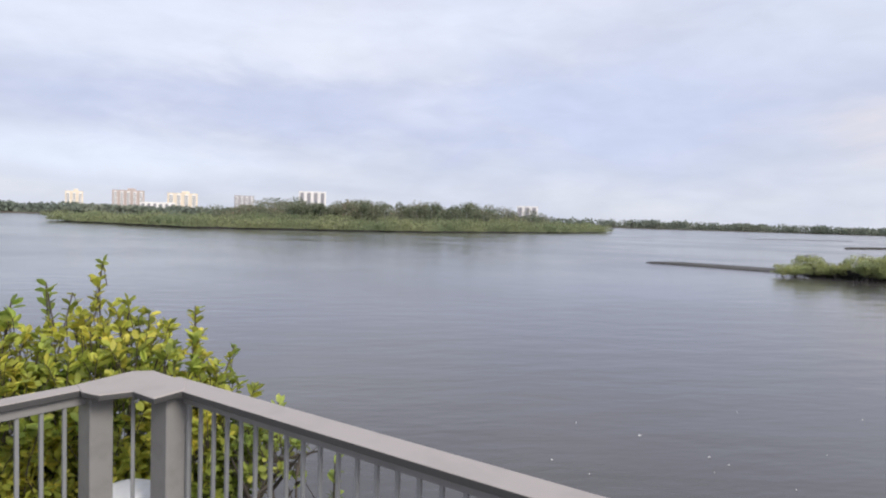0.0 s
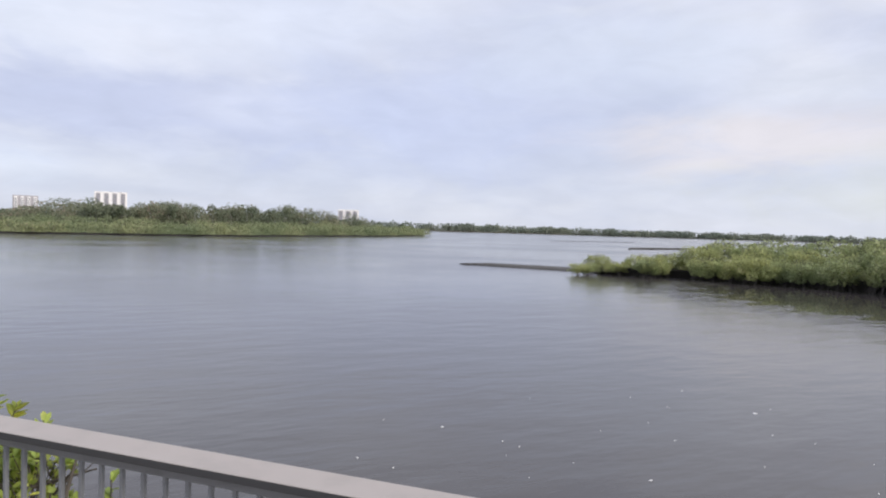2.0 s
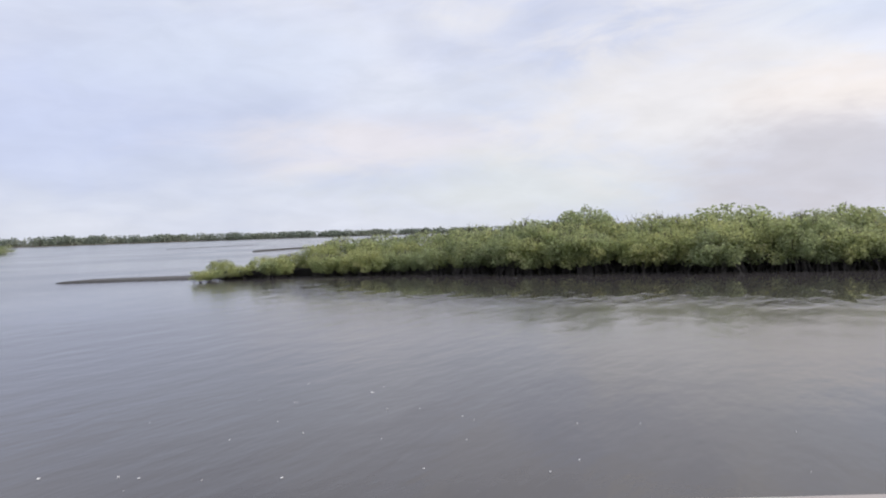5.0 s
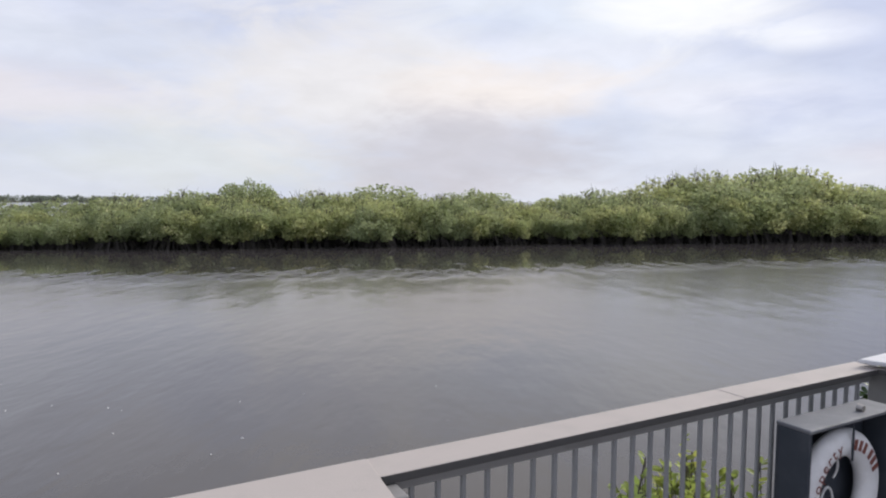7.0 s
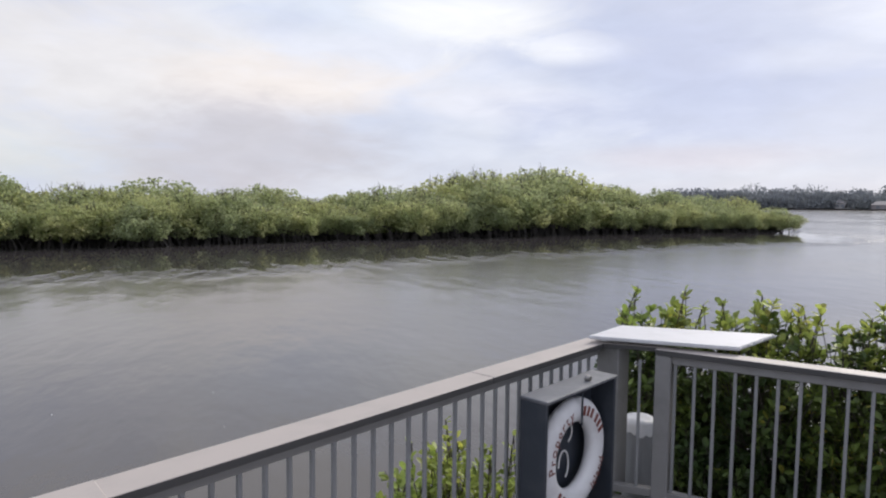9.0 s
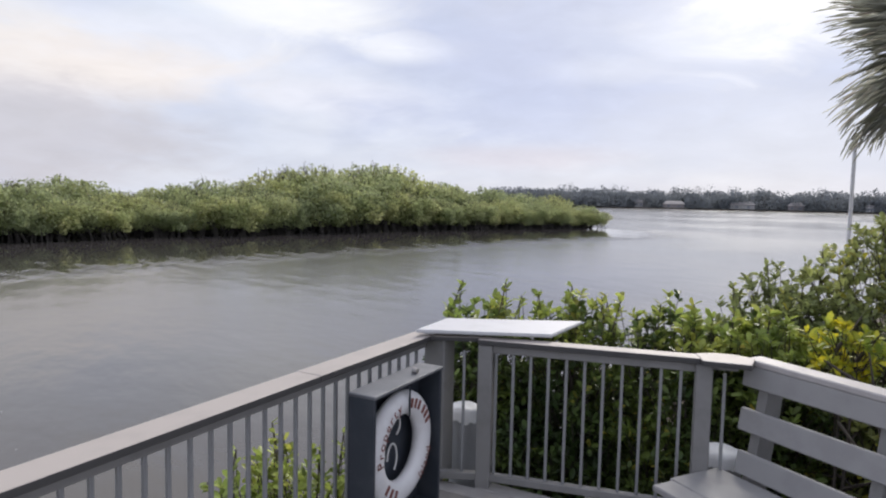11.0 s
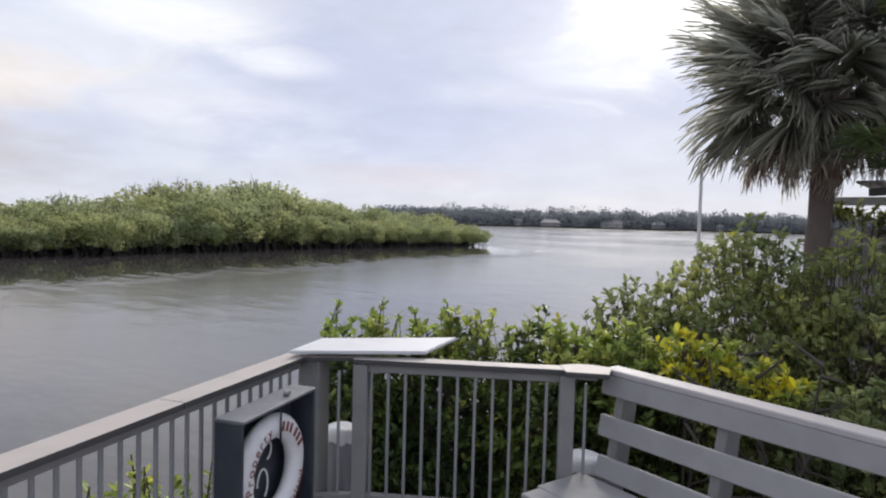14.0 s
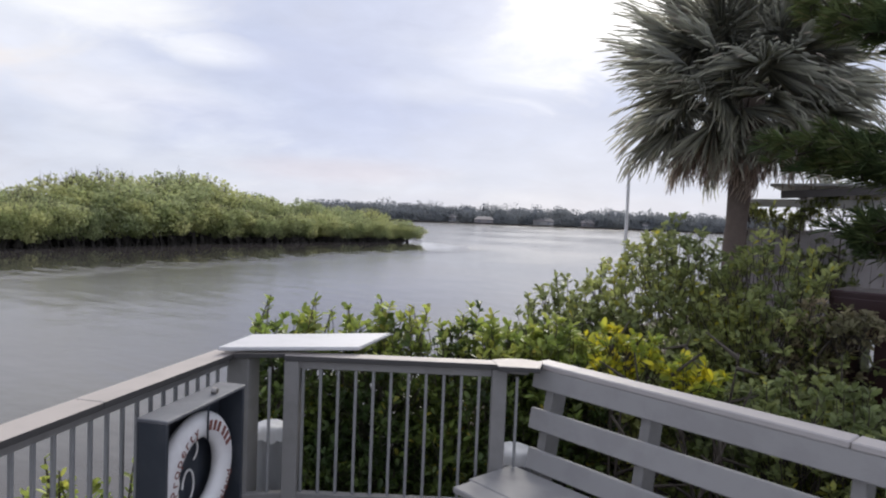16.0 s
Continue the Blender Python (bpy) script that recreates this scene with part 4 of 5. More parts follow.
def sabal_palm(at, top, label):
    rng = np.random.default_rng(21)
    e = thing("palm_tree", label, "palm tree", at)
    h = top - at[2]
    bm = bmesh.new()
    rings = []
    for k in range(15):
        z = h * k / 14
        r = 0.145 + 0.012 * math.sin(k * 2.1) + (0.04 if k > 11 else 0)
        rings.append([bm.verts.new((r * math.cos(a) + 0.05 * math.sin(z), r * math.sin(a), z)) for a in (2 * math.pi * j / 14 for j in range(14))])
    for a, b in zip(rings, rings[1:]):
        for j in range(14):
            bm.faces.new((a[j], a[(j + 1) % 14], b[(j + 1) % 14], b[j]))
    bm.faces.new(rings[-1])
    part("trunk", bm, M_PALMBARK, e, "fibrous dark brown trunk", smooth=True)
    sa, sb = [], []
    for k in range(46):
        a, z = k * 2.4, h * (0.80 + 0.20 * k / 46)
        p = np.array([0.14 * math.cos(a), 0.14 * math.sin(a), z])
        sa.append(p)
        sb.append(p + np.array([0.11 * math.cos(a), 0.11 * math.sin(a), 0.2]))
    ob = new("bootwork", array_mesh("bootwork", [prisms(sa, sb, 0.035, 0.015, 4)], M_PALMBARK))
    ob.parent = e
    ob["kind"] = "stuff"
    green = [fan_frond("frond", 30 + k, M_FROND, 0.02 + 0.11 * k) for k in range(4)]
    dead = [fan_frond("dead_frond", 50 + k, M_DEADFROND, 0.5) for k in range(2)]
    n = 58
    for k in range(n):
        f = (k + 0.5) / n
        pitch = 82 - 130 * f ** 0.92          # from upright to hanging
        yaw = k * 137.5 + rng.uniform(-14, 14)
        old = f > 0.80
        me = dead[k % 2] if old else green[min(3, int(f * 4.6))]
        m = pose(0.03, 0, h - 0.25 * f) @ Matrix.Rotation(radians(yaw), 4, "Z") @ Matrix.Rotation(-radians(pitch), 4, "Y") @ Matrix.Rotation(rng.uniform(-0.6, 0.6), 4, "X")
        s = (1.22 if not old else 0.98) * rng.uniform(0.86, 1.05) * (1 - 0.36 * max(0.0, f - 0.45))
        share("dead_frond" if old else "frond", me, e, m @ Matrix.Scale(s, 4))
    return e


sabal_palm((1.12, -7.48, -0.3), 3.85, "sabal palm with a round crown and brown hanging fronds")


def pole():
    p = heading(155.6, 12.0)
    e = thing("pole", "slim white pole standing in the shallows", "pole", (p.x, p.y, WATER - 0.3))
    bm = bmesh.new()
    bmesh.ops.create_cone(bm, cap_ends=True, segments=14, radius1=0.033, radius2=0.028, depth=4.35, matrix=pose(0, 0, 2.17))
    part("shaft", bm, M_POLE, e)
    bm = bmesh.new()
    bmesh.ops.create_cone(bm, cap_ends=True, segments=14, radius1=0.034, radius2=0.012, depth=0.07, matrix=pose(0, 0, 4.37))
    part("cap", bm, M_MAROON, e, "small reddish cap")


pole()


def shed():
    p = heading(164.6, 10.4)
    e = thing("shed", "weathered grey board shed with a pale metal roof among shrubs", "shed", (p.x, p.y, -0.25), 180)
    w, d, top = 2.9, 2.2, 2.27
    n = 20
    for k in range(n):
        x = w * (k + 0.5) / n
        part("board", box((w / n - 0.006, 0.022, top - 0.02 * (k % 3)), pose(x, 0, top / 2), 0.002), M_SHED, e)
    for k in range(12):
        part("board", box((0.022, d / 12 - 0.006, top), pose(0.0, -(-d) * (k + 0.5) / 12, top / 2), 0.002), M_SHED, e)
    part("wall", box((w, 0.03, top), pose(w / 2, d, top / 2)), M_SHED, e)
    part("wall", box((0.03, d, top), pose(w, d / 2, top / 2)), M_SHED, e)
    part("corner_trim", box((0.10, 0.03, top + 0.02), pose(0.03, -0.03, top / 2), 0.003), M_SHEDTRIM, e, "pale corner board")
    part("corner_trim", box((0.26, 0.028, top - 0.1), pose(-0.08, -0.06, top / 2 + 0.05, 0, 0, 20), 0.003), M_SHEDTRIM, e, "pale slanting side board")
    part("beam", box((w - 0.05, 0.06, 0.11), pose(w / 2 + 0.05, -0.05, top + 0.36), 0.004), M_SHEDTRIM, e)
    part("roof", box((w - 0.15, d + 0.6, 0.035), pose(w / 2 + 0.35, d / 2 - 0.1, top + 0.52, -3), 0.004), M_ROOFMETAL, e, "pale metal roof sheet")
    part("fascia", box((w - 0.15, 0.03, 0.10), pose(w / 2 + 0.50, -0.42, top + 0.53, 0, -3), 0.003), M_FASCIA, e, "dark fascia board")
    for x in (0.75, w - 0.3):
        part("roof_post", box((0.07, 0.07, 0.52), pose(x, 0.06, top + 0.25), 0.003), M_SHED, e)


shed()


def on_shed(b, z):
    p = heading(b, 10.15, z)
    return (p.x, p.y, z)


bush("vine", [(on_shed(165.4, 2.26), (0.20, 0.14, 0.12)), (on_shed(166.6, 2.22), (0.24, 0.14, 0.16)), (on_shed(167.9, 2.12), (0.22, 0.14, 0.14)), (on_shed(169.2, 2.26), (0.24, 0.15, 0.20)), (on_shed(170.6, 2.45), (0.22, 0.15, 0.24)), (on_shed(172.4, 2.40), (0.26, 0.15, 0.12)), (on_shed(169.6, 1.5), (0.35, 0.2, 0.4)), (on_shed(171.5, 1.4), (0.5, 0.2, 0.5))],
     420, 0.075, M_LEAF_F, "leafy vine scrambling over the shed's beam and wall", 17, (0.9, -8.2, -0.3), group="", shell=0.9, stems=1)


def pine():
    p = heading(179.5, 7.4)
    e = thing("pine_tree", "dark green soft-needled pine reaching in over the shed", "pine tree", (p.x, p.y, -0.3))
    rng = np.random.default_rng(77)
    ends = [heading(b, d, 2 + d * math.tan(radians(el))) for b, el, d in
            ((167.4, 6.4, 7.0), (169.2, 5.2, 7.2), (170.2, 6.9, 7.1), (172.0, 5.6, 7.0), (173.2, 4.6, 7.2),
             (168.6, 16.4, 7.3), (170.6, 15.4, 7.0), (172.4, 14.2, 7.1), (174.0, 14.8, 7.0), (172.4, 0.4, 6.8), (173.4, -0.6, 6.6), (174.4, 0.8, 6.6))]
    base = np.array((p.x, p.y, -0.3))
    limbs_a, limbs_b, at, way = [], [], [], []
    for k, q in enumerate(ends):
        q = np.array(q) - base
        root = np.array([0, 0, q[2] - 0.35])
        mid = root + (q - root) * 0.55 + np.array([0, 0, 0.12])
        limbs_a += [root, mid]
        limbs_b += [mid, q]
        for j in range(34):
            f = rng.uniform(0.62, 1.03)
            c = root + (q - root) * f + np.array([0, 0, 0.12 * (1 - f)])
            off = rng.normal(0, 1, 3) * np.array([0.10, 0.10, 0.055])
            tuft = c + off
            limbs_a.append(c)
            limbs_b.append(tuft)
            w = (q - root) / np.linalg.norm(q - root)
            for i in range(18):
                at.append(tuft)
                way.append(w * 1.1 + rng.normal(0, 0.5, 3) + np.array([0, 0, 0.1]))
    ob = new("foliage", array_mesh("foliage", [leaves(np.array(at), np.array(way), rng.uniform(0.13, 0.22, len(at)), 0.026, rng, BLADE)], M_NEEDLE))
    ob.parent = e
    ob["kind"] = "stuff"
    ob = new("branch_work", array_mesh("branch_work", [prisms(limbs_a, limbs_b, 0.016, 0.007, 5)], M_BARK))
    ob.parent = e
    ob["kind"] = "stuff"
    ob = new("trunk", array_mesh("trunk", [prisms([(0, 0, 0), (0.05, 0, 2.2)], [(0.05, 0, 2.2), (0, 0.05, 4.9)], [0.13, 0.10], [0.10, 0.03], 9)], M_BARK))
    ob.parent = e
    ob = new("leader", array_mesh("leader", [prisms([(0, 0.05, 4.8)], [(0, 0, 5.6)], 0.025, 0.01, 5)], M_BARK))
    ob.parent = e


pine()


def cabinet():
    p = heading(175.5, 6.6)
    e = thing("storage_cabinet", "dark maroon metal cabinet half hidden behind shrubs", "cabinet", (p.x, p.y, -0.25), 176)
    part("body", box((0.95, 0.55, 1.75), pose(0, 0, 0.9), 0.015), M_MAROON, e)
    part("plinth", box((0.9, 0.5, 0.06), pose(0, 0, 0.03), 0.004), M_FASCIA, e)
    door = part("door", box((0.88, 0.02, 1.6), pose(0, -0.288, 0.92), 0.006), M_MAROON, e)
    part("handle", box((0.10, 0.05, 0.28), pose(-0.17, -0.32, 1.28), 0.02), M_CHROME, door, "bright chrome handle")


cabinet()

q = heading(172.6, 6.0, 1.3)
bush("shrub", [(tuple(q), (0.26, 0.18, 0.14)), (tuple(heading(170.0, 6.2, 0.95)), (0.34, 0.22, 0.5))],
     210, 0.075, M_LEAF_O, "dull olive-brown shrub half covering the maroon cabinet", 19, (q.x, q.y, -0.3), stems=2)

# ---- the mangrove island ----


def island_bush(seed):
    """A mangrove one metre high, to be scaled: crown, limbs and arched prop roots."""
    rng = np.random.default_rng(seed)
    e = tagged(new("island_mangrove"), "rounded green mangrove at the island's water edge", "mangrove", group="mangroves of the island")
    lobes = [((0, 0, 0.52), (0.46, 0.42, 0.38))]
    for k in range(22):
        a, r = rng.uniform(0, 6.28), rng.uniform(0.15, 0.52)
        lobes.append(((r * math.cos(a), r * math.sin(a), rng.uniform(0.24, 0.92 - 0.5 * r)), tuple(rng.uniform(0.09, 0.20, 3))))
    tips, out = crown_points(rng, lobes, 5400, 0.5)
    tips[:, 2] = np.maximum(tips[:, 2], 0.06 + 0.08 * rng.random(len(tips)))
    way = out * 0.7 + np.array([0, 0, 0.12]) + rng.normal(0, 0.5, out.shape)
    ob = new("crown", array_mesh("crown", [clumps(tips, 0.040 * rng.uniform(0.5, 1.4, len(tips)), rng)], M_LEAF_I))
    ob.parent = e
    ob["kind"] = "stuff"
    sa, sb = [], []
    for k in range(26):
        a = rng.uniform(0, 6.28)
        r = rng.uniform(0.15, 0.55)
        knee = np.array([0.7 * r * math.cos(a), 0.7 * r * math.sin(a), rng.uniform(0.12, 0.26)])
        sa += [(0.2 * knee[0], 0.2 * knee[1], 0.34), knee]
        sb += [knee, (r * math.cos(a), r * math.sin(a), -0.12)]
    ob = new("root_tangle", array_mesh("root_tangle", [prisms(sa, sb, 0.010, 0.007, 4)], M_ROOT))
    ob.parent = e
    ob["kind"] = "stuff"
    sa, sb = [], []
    for k in range(14):
        q = np.clip(rng.normal(0, 0.2, 3), -0.3, 0.3) + np.array([0, 0, 0.6])
        sa.append((q[0] * 0.3, q[1] * 0.3, 0.2))
        sb.append(q)
    for k in range(3):
        q = tips[np.argsort(-tips[:, 2])[k * 7]]
        sa.append(q - np.array([0, 0, 0.12]))
        sb.append(q + rng.normal(0, 0.03, 3))
    thick = [0.007] * len(sa)
    if seed % 3 == 0:
        # bare twig ends standing out of the crown
        high = tips[np.argsort(-tips[:, 2])[:400]]
        for k in range(26):
            q = high[int(rng.integers(len(high)))]
            for j in range(3):
                sa.append(q - np.array([0, 0, 0.03]))
                sb.append(q + rng.normal(0, 0.045, 3) + np.array([0, 0, rng.uniform(0.03, 0.10)]))
                thick.append(0.0028)
    thick = np.array(thick)
    ob = new("branch_work", array_mesh("branch_work", [prisms(sa, sb, thick, thick * 0.35, 4)], M_BARK))
    ob.parent = e
    ob["kind"] = "stuff"
    return e


def spine(points, step):
    out = []
    for a, b in zip(points, points[1:]):
        a, b = Vector(a), Vector(b)
        n = max(1, round((b - a).length / step))
        out += [a + (b - a) * (k / n) for k in range(n)]
    return out + [Vector(points[-1])]


TOPS = [(36, 1.1), (41, 1.5), (46, 2.2), (52, 2.7), (58, 3.0), (63, 3.5), (67, 4.0), (71, 4.3), (77, 4.2), (84, 4.1), (91, 4.0), (98, 3.5), (101, 3.5), (104, 4.2), (110, 4.9), (116, 6.2), (120, 5.8), (125, 4.6), (129, 4.0), (133, 3.6), (137, 2.9), (141, 2.5)]


def island_height(x, y):
    b = math.degrees(math.atan2(x + 1.48, y - 1.8)) % 360
    return float(np.interp(b, [t[0] for t in TOPS], [t[1] for t in TOPS]))


def island():
    rng = np.random.default_rng(8)
    kinds = [island_bush(100 + k) for k in range(6)]
    last = {}
    for row, (step, back, grow) in enumerate(((1.35, 0.7, 0.66), (2.5, 3.0, 0.90), (3.0, 6.0, 1.06), (6.0, 12.0, 1.02))):
        for p in spine(SHORE, step):
            x, y = p.x + back + rng.normal(0, 0.4), p.y + rng.normal(0, 0.6) + (0.4 if row == 0 else 0)
            if row > 1 and (y > 36 or y < -51):
                continue
            if row == 3 and y > 24:
                continue
            h = island_height(x, y) * grow * rng.uniform(0.86, 1.10)
            k = int(rng.integers(6))
            kind = kinds[k]
            wide = max(h * rng.uniform(1.05, 1.5), 1.7 if row else 1.7)
            m = pose(x, y, WATER + 0.02, 0, 0, rng.uniform(0, 360)) @ Matrix.Diagonal((wide, wide, h, 1))
            if k in last:
                copy_thing(kind, m)
            else:
                last[k] = m
    for k, m in last.items():
        kinds[k].matrix_basis = m


island()


# ---- woods, buildings and far shores ----


def woods(name, spots, mat, label, seed, leaf, count, trunk=0.25, stems=M_BARK, skirt=True):
    """Far woods in one piece: crowns of many small leaf clumps on tapered trunks; spots are (x, y, base, height, width)."""
    rng = np.random.default_rng(seed)
    sets, sa, sb, rr = [], [], [], []
    for x, y, z, h, w in spots:
        lobes = [((x, y, z + h * 0.5), (w * 0.5, w * 0.5, h * 0.48))]
        for k in range(3):
            lobes.append(((x + rng.normal(0, w * 0.28), y + rng.normal(0, w * 0.28), z + h * rng.uniform(0.2, 0.8)), (w * 0.28, w * 0.28, h * 0.22)))
        if skirt:
            lobes.append(((x, y, z + h * 0.18), (w * 0.62, w * 0.62, h * 0.18)))
        else:
            lobes = [((cx, cy, z + h * (0.62 + 0.33 * k / 4)), (a, b, c * 0.55)) for k, ((cx, cy, cz), (a, b, c)) in enumerate(lobes)]
        tips, out = crown_points(rng, lobes, count, 0.32)
        tips[:, 2] = np.maximum(tips[:, 2], z + 0.45)
        sets.append(clumps(tips, leaf * rng.uniform(0.6, 1.3, count), rng))
        sa.append((x, y, z - 0.3))
        sb.append((x + rng.normal(0, 0.1 * w), y, z + h * 0.7))
        rr.append(trunk)
    e = tagged(new(name), label, "trees", kind="stuff")
    ob = new("foliage", array_mesh("foliage", sets, mat))
    ob.parent = e
    ob = new("trunks", array_mesh("trunks", [prisms(sa, sb, np.array(rr), np.array(rr) * 0.4, 5)], stems))
    ob.parent = e


def peninsula():
    rng = np.random.default_rng(4)
    front = [(-55, 169), (-38, 151), (-20, 134), (0, 136), (19, 141), (60, 172), (101, 210), (118, 238)]
    spots = []
    for p in spine(front, 3.2):
        b = math.degrees(math.atan2(p.x + 1.5, p.y - 1.8))
        for back, f in ((1.5, 0.8), (6, 1.0), (12, 1.1)):
            h = float(np.interp(b, [-19, -12, -6, 2, 12, 20, 26], [2.2, 2.6, 2.8, 2.9, 3.1, 3.6, 3.2])) * f
            spots.append((p.x + rng.normal(0, 1) - back * 0.15, p.y + back + rng.normal(0, 0.8), WATER, h * rng.uniform(0.72, 1.2), 5.0 * rng.uniform(0.8, 1.4)))
    woods("peninsula_mangroves", spots, M_LEAF_P, "low olive-green mangroves fringing the peninsula", 61, 0.30, 720, 0.06)
    spots = []
    for k in range(74):
        f = rng.random()
        b = -6.5 + 29 * f
        base = float(np.interp(b, [-6.5, 2, 8, 14, 23], [158, 152, 165, 185, 225])) + rng.uniform(2, 34)
        top = float(np.interp(b, [-6.5, -3.4, -1.6, 8, 12.5, 15.5, 19, 23], [0.75, 0.95, 1.7, 1.6, 1.5, 1.75, 1.45, 0.95]))
        h = (3.0 + base * math.tan(radians(top))) * rng.uniform(0.72, 1.03)
        p = heading(b, base)
        spots.append((p.x, p.y, WATER, h, rng.uniform(5.5, 9)))
    woods("peninsula_trees", spots, M_LEAF_T, "taller grey-green trees behind the peninsula's mangroves", 62, 0.36, 1700, 0.08)
    spots = []
    for k in range(24):
        b = (0.2, 2.0, 3.2, 4.1, 5.0, 6.2, 7.6, 9.0, 10.4, 12.0, 14.5, 16.0, 17.5)[k % 13] + rng.normal(0, 0.5)
        p = heading(b, float(np.interp(b, [0, 8, 14, 20], [149, 160, 178, 205])) + rng.uniform(0, 5))
        spots.append((p.x, p.y, WATER, rng.uniform(5.6, 7.4) * (1.0 if b < 9 else 1.12), rng.uniform(3.5, 5.5)))
    woods("peninsula_trees", spots, M_LEAF_T, "tall trees with pale bare trunks on the peninsula", 66, 0.34, 800, 0.14, M_PALETRUNK, False)


peninsula()


def far_shores():
    rng = np.random.default_rng(14)
    spots = []
    for k in range(520):
        b = rng.uniform(-30, 68)
        d = float(np.interp(b, [-30, -12, 0, 15, 27, 40, 52, 68], [435, 450, 540, 660, 715, 775, 815, 840])) + rng.uniform(2, 45)
        top = float(np.interp(b, [-30, -14, 0, 24, 34, 48, 68], [0.40, 0.42, 0.5, 0.55, 0.45, 0.34, 0.28]))
        h = (3.0 + d * math.tan(radians(top))) * rng.uniform(0.75, 1.15)
        p = heading(b, d)
        spots.append((p.x, p.y, WATER, h, rng.uniform(12, 20)))
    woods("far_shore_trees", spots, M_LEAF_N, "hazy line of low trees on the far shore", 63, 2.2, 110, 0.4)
    spots = []
    for k in range(210):
        b = rng.uniform(128, 168)
        d = float(np.interp(b, [128, 132, 140, 150, 173], [304, 318, 343, 356, 362])) + rng.uniform(8, 45)
        h = (3.0 + d * math.tan(radians(1.05))) * rng.uniform(0.66, 1.12)
        p = heading(b, d)
        spots.append((p.x, p.y, WATER, h, rng.uniform(10, 18)))
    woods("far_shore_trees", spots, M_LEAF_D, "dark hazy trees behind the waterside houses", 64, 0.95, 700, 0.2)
    spots = []
    for k in range(26):
        b = (133.5, 134.6, 135.2, 137.6, 139.0, 143.0, 143.8, 144.6, 145.3, 147.5, 150.0, 153.5, 157.2)[k % 13] + rng.normal(0, 0.3)
        p = heading(b, 372 + rng.uniform(-8, 20))
        spots.append((p.x, p.y, WATER + 4, 9.0 * rng.uniform(0.75, 1.1), rng.uniform(4, 7)))
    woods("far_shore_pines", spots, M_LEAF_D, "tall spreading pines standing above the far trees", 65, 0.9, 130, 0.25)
    # seawall along the far shore
    pts = [heading(b, d) for b, d in ((126, 302), (132, 314), (140, 339), (150, 351), (160, 357), (172, 357))]
    v, f = [], []
    for k, p in enumerate(pts):
        v += [(p.x, p.y, WATER - 0.5), (p.x, p.y, WATER + 0.7), (p.x * 1.004, p.y * 1.004, WATER + 0.7)]
        if k:
            a = 3 * (k - 1)
            f += [(a, a + 3, a + 4, a + 1), (a + 1, a + 4, a + 5, a + 2)]
    tagged(mesh_object("seawall", v, f, M_MUD), "long low grey seawall on the far shore", "wall", kind="structure")


far_shores()


def tower(b0, b1, elev, dist, wall, label, stacks, roof=True):
    mid = heading((b0 + b1) / 2, dist)
    w = dist * radians(b1 - b0)
    h = 3.0 + dist * math.tan(radians(elev))
    e = thing("apartment_building", label, "building", (mid.x, mid.y, WATER), -(b0 + b1) / 2, group="apartment towers")
    d = 18.0
    part("wall", box((w, d, h), pose(0, 0, h / 2), 0.1), wall, e)
    part("roof", box((w + 0.3, d + 0.3, 0.5), pose(0, 0, h + 0.25), 0.05), M_TOWER_W if wall is M_TOWER_W else wall, e)
    if roof:
        part("roof_housing", box((w * 0.25, 7, 3.0), pose(w * 0.1, 0, h + 2.2), 0.05), wall, e)
    storeys = max(4, int(h / 3.1))
    for k in range(stacks):
        x = -w / 2 + w * (k + 0.5) / stacks
        bay = part("balcony_stack", box((w / stacks * 0.5, 1.6, h - 4), pose(x, -d / 2 - 0.6, h / 2 + 0.5), 0.05), M_TOWER_W if wall is not M_TOWER_W else M_TOWER_G, e)
        for s in range(storeys - 1):
            z = 4.4 + s * (h - 6) / (storeys - 1)
            part("window", box((w / stacks * 0.42, 0.15, 1.5), pose(x, -d / 2 - 1.44, z), 0.02), M_GLASS, bay)


tower(-17.4, -16.2, 1.35, 1150, M_TOWER_Y, "cream apartment tower far beyond the trees", 3)
tower(-14.2, -11.9, 1.58, 1150, M_TOWER_B, "tan apartment block far beyond the trees", 5)
tower(-10.2, -7.9, 1.52, 1120, M_TOWER_Y, "pale yellow apartment tower far beyond the trees", 4)
tower(-5.0, -3.4, 1.52, 1200, M_TOWER_G, "grey apartment block behind the peninsula", 4, roof=False)
tower(0.3, 2.6, 2.08, 1100, M_TOWER_W, "white apartment tower above the peninsula's trees", 4, roof=False)
tower(19.4, 21.2, 1.38, 1000, M_TOWER_W, "low white building behind the peninsula's trees", 3, roof=False)
tower(-12.2, -9.6, 0.72, 1000, M_TOWER_W, "long low white building below the towers", 6, roof=False)


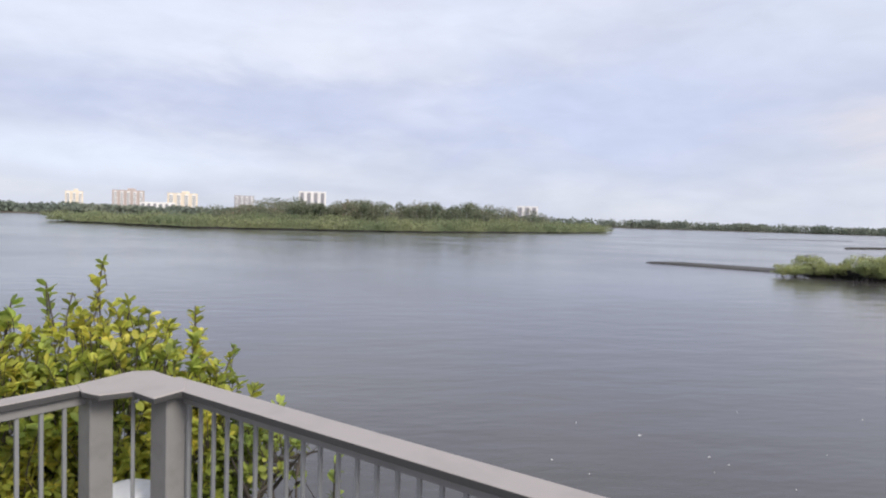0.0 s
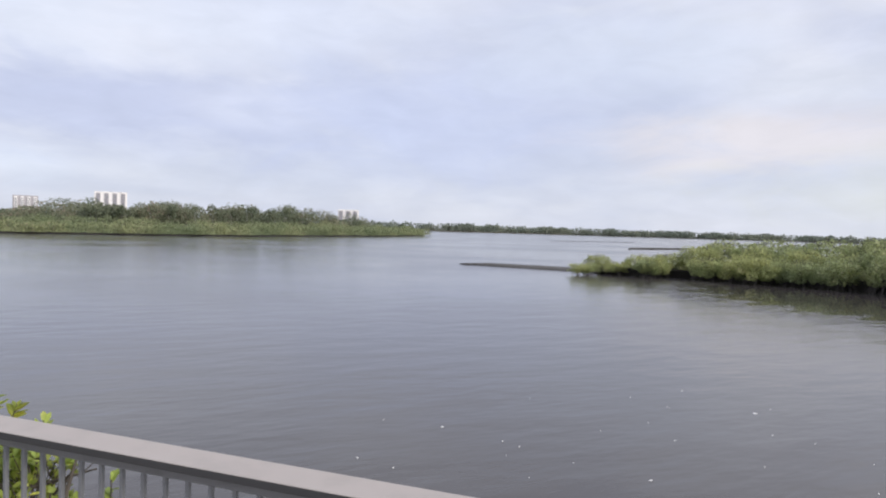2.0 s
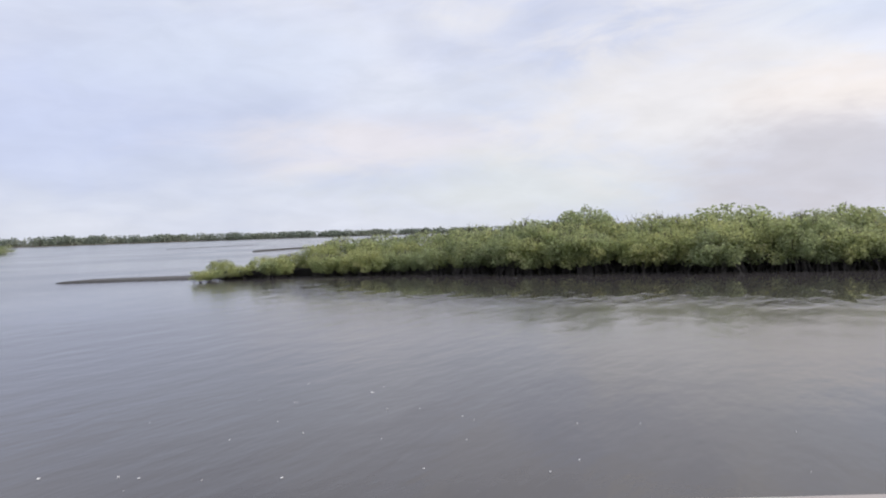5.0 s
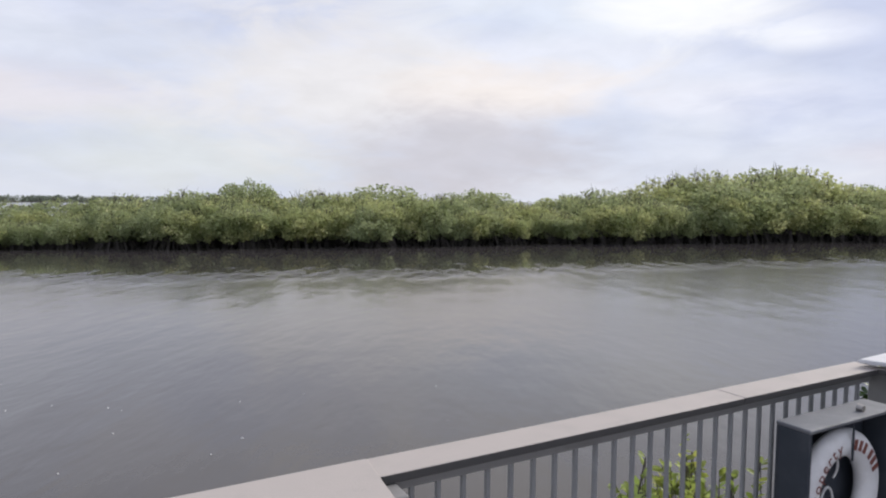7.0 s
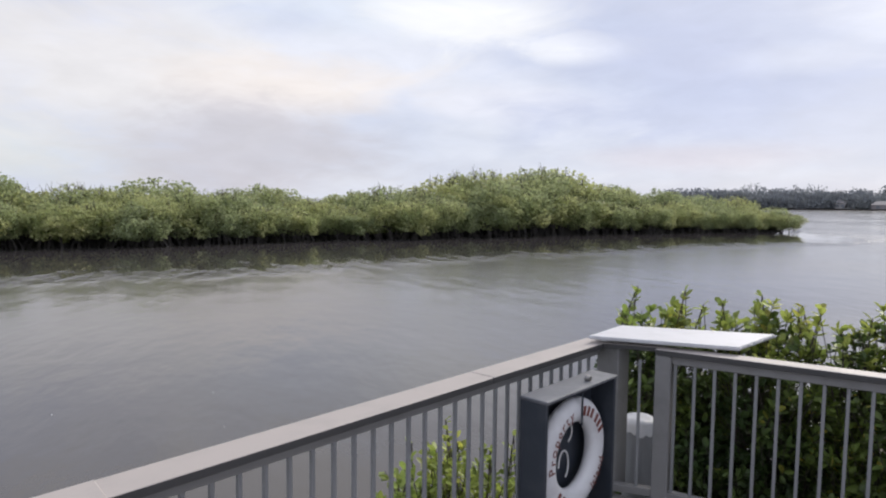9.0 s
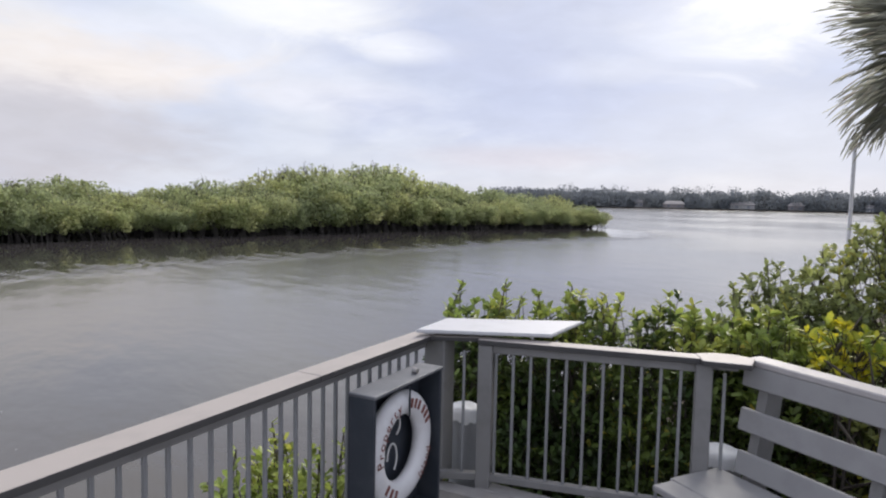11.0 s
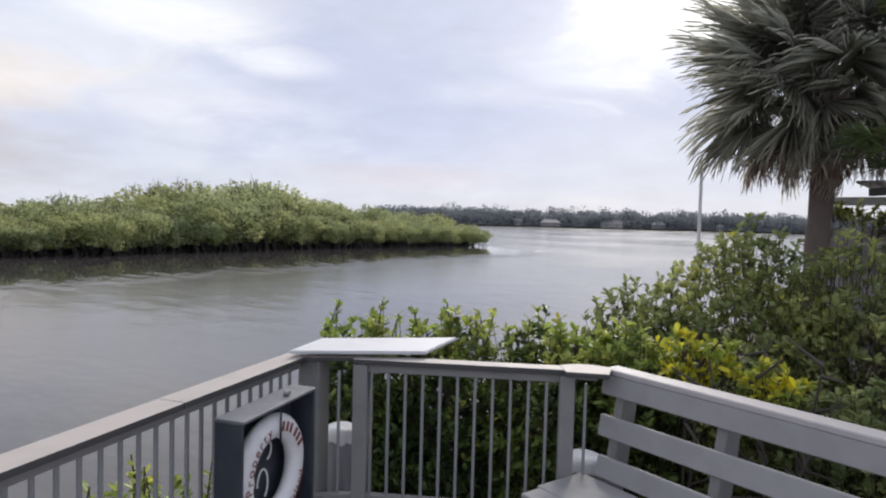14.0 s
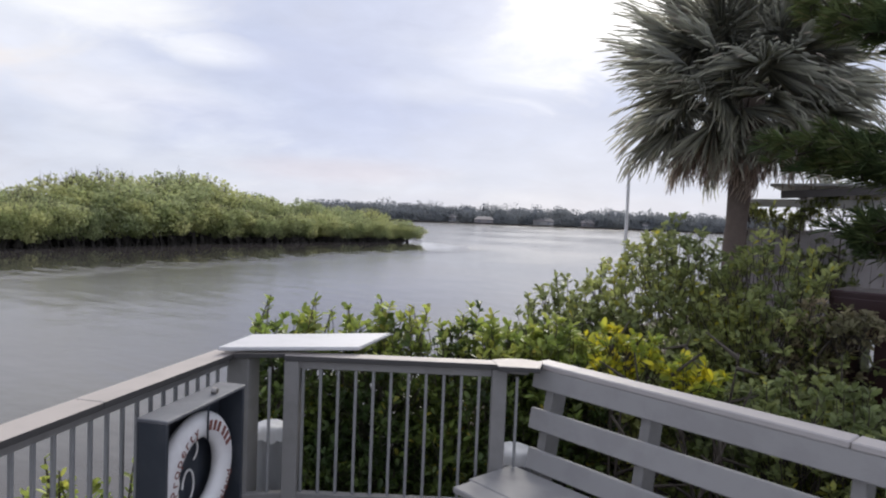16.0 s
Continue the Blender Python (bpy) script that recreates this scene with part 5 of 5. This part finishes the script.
def house(b, d, w, h, label, wall=M_HOUSE):
    p = heading(b, d)
    e = thing("house", label, "house", (p.x, p.y, WATER + 0.6), -b, group="far waterside houses")
    part("wall", box((w, 7, h), pose(0, 0, h / 2), 0.05), wall, e)
    bm = bmesh.new()
    pts = [(-w / 2 - 0.5, -4.1, h), (w / 2 + 0.5, -4.1, h), (w / 2 + 0.5, 4.1, h), (-w / 2 - 0.5, 4.1, h), (-w / 2 + 1.5, 0, h + 1.7), (w / 2 - 1.5, 0, h + 1.7)]
    v = [bm.verts.new(q) for q in pts]
    for f in ((0, 1, 5, 4), (1, 2, 5), (2, 3, 4, 5), (3, 0, 4), (3, 2, 1, 0)):
        bm.faces.new([v[k] for k in f])
    part("roof", bm, M_ROOF, e)
    n = max(2, int(w / 4))
    for k in range(n):
        part("window", box((1.3, 0.1, 1.2), pose(-w / 2 + w * (k + 0.5) / n, -3.54, h * 0.5), 0.02), M_GLASS, e)


for b, d, w, h, lab, mat in ((140.3, 352, 4, 2.6, "pale narrow house among trees on the far shore", M_HOUSE), (143.1, 352, 10, 1.9, "long low grey house on the far shore", M_SHED),
                             (148.3, 360, 11, 2.3, "pale house with a grey roof on the far shore", M_HOUSE), (152.1, 364, 7, 2.3, "low grey house on the far shore", M_SHED),
                             (156.9, 364, 3, 2.4, "small white house on the far shore", M_TOWER_W)):
    house(b, d, w, h, lab, mat)


def foam():
    rng = np.random.default_rng(9)
    v, f = [], []
    spots = [(3.18, 10.43, 0.022), (8.49, 8.97, 0.035)]
    for k in range(36):
        x, y = rng.uniform(1.5, 9.5), rng.uniform(1.0, 11.5)
        if x + y < 5.4:
            continue
        spots.append((x, y, rng.uniform(0.004, 0.012) * (1.8 if rng.random() < 0.08 else 1)))
    for x, y, r in spots:
        n = 7
        k = len(v)
        v.append((x, y, WATER + 0.014))
        for j in range(n):
            a = 2 * math.pi * j / n
            q = r * rng.uniform(0.55, 1.2)
            v.append((x + q * math.cos(a) * 1.5, y + q * math.sin(a), WATER + 0.004))
        f += [(k, k + 1 + j, k + 1 + (j + 1) % n) for j in range(n)]
    tagged(mesh_object("foam_flecks", v, f, M_FOAM), "small white foam flecks drifting on the water", "foam", kind="stuff")


foam()
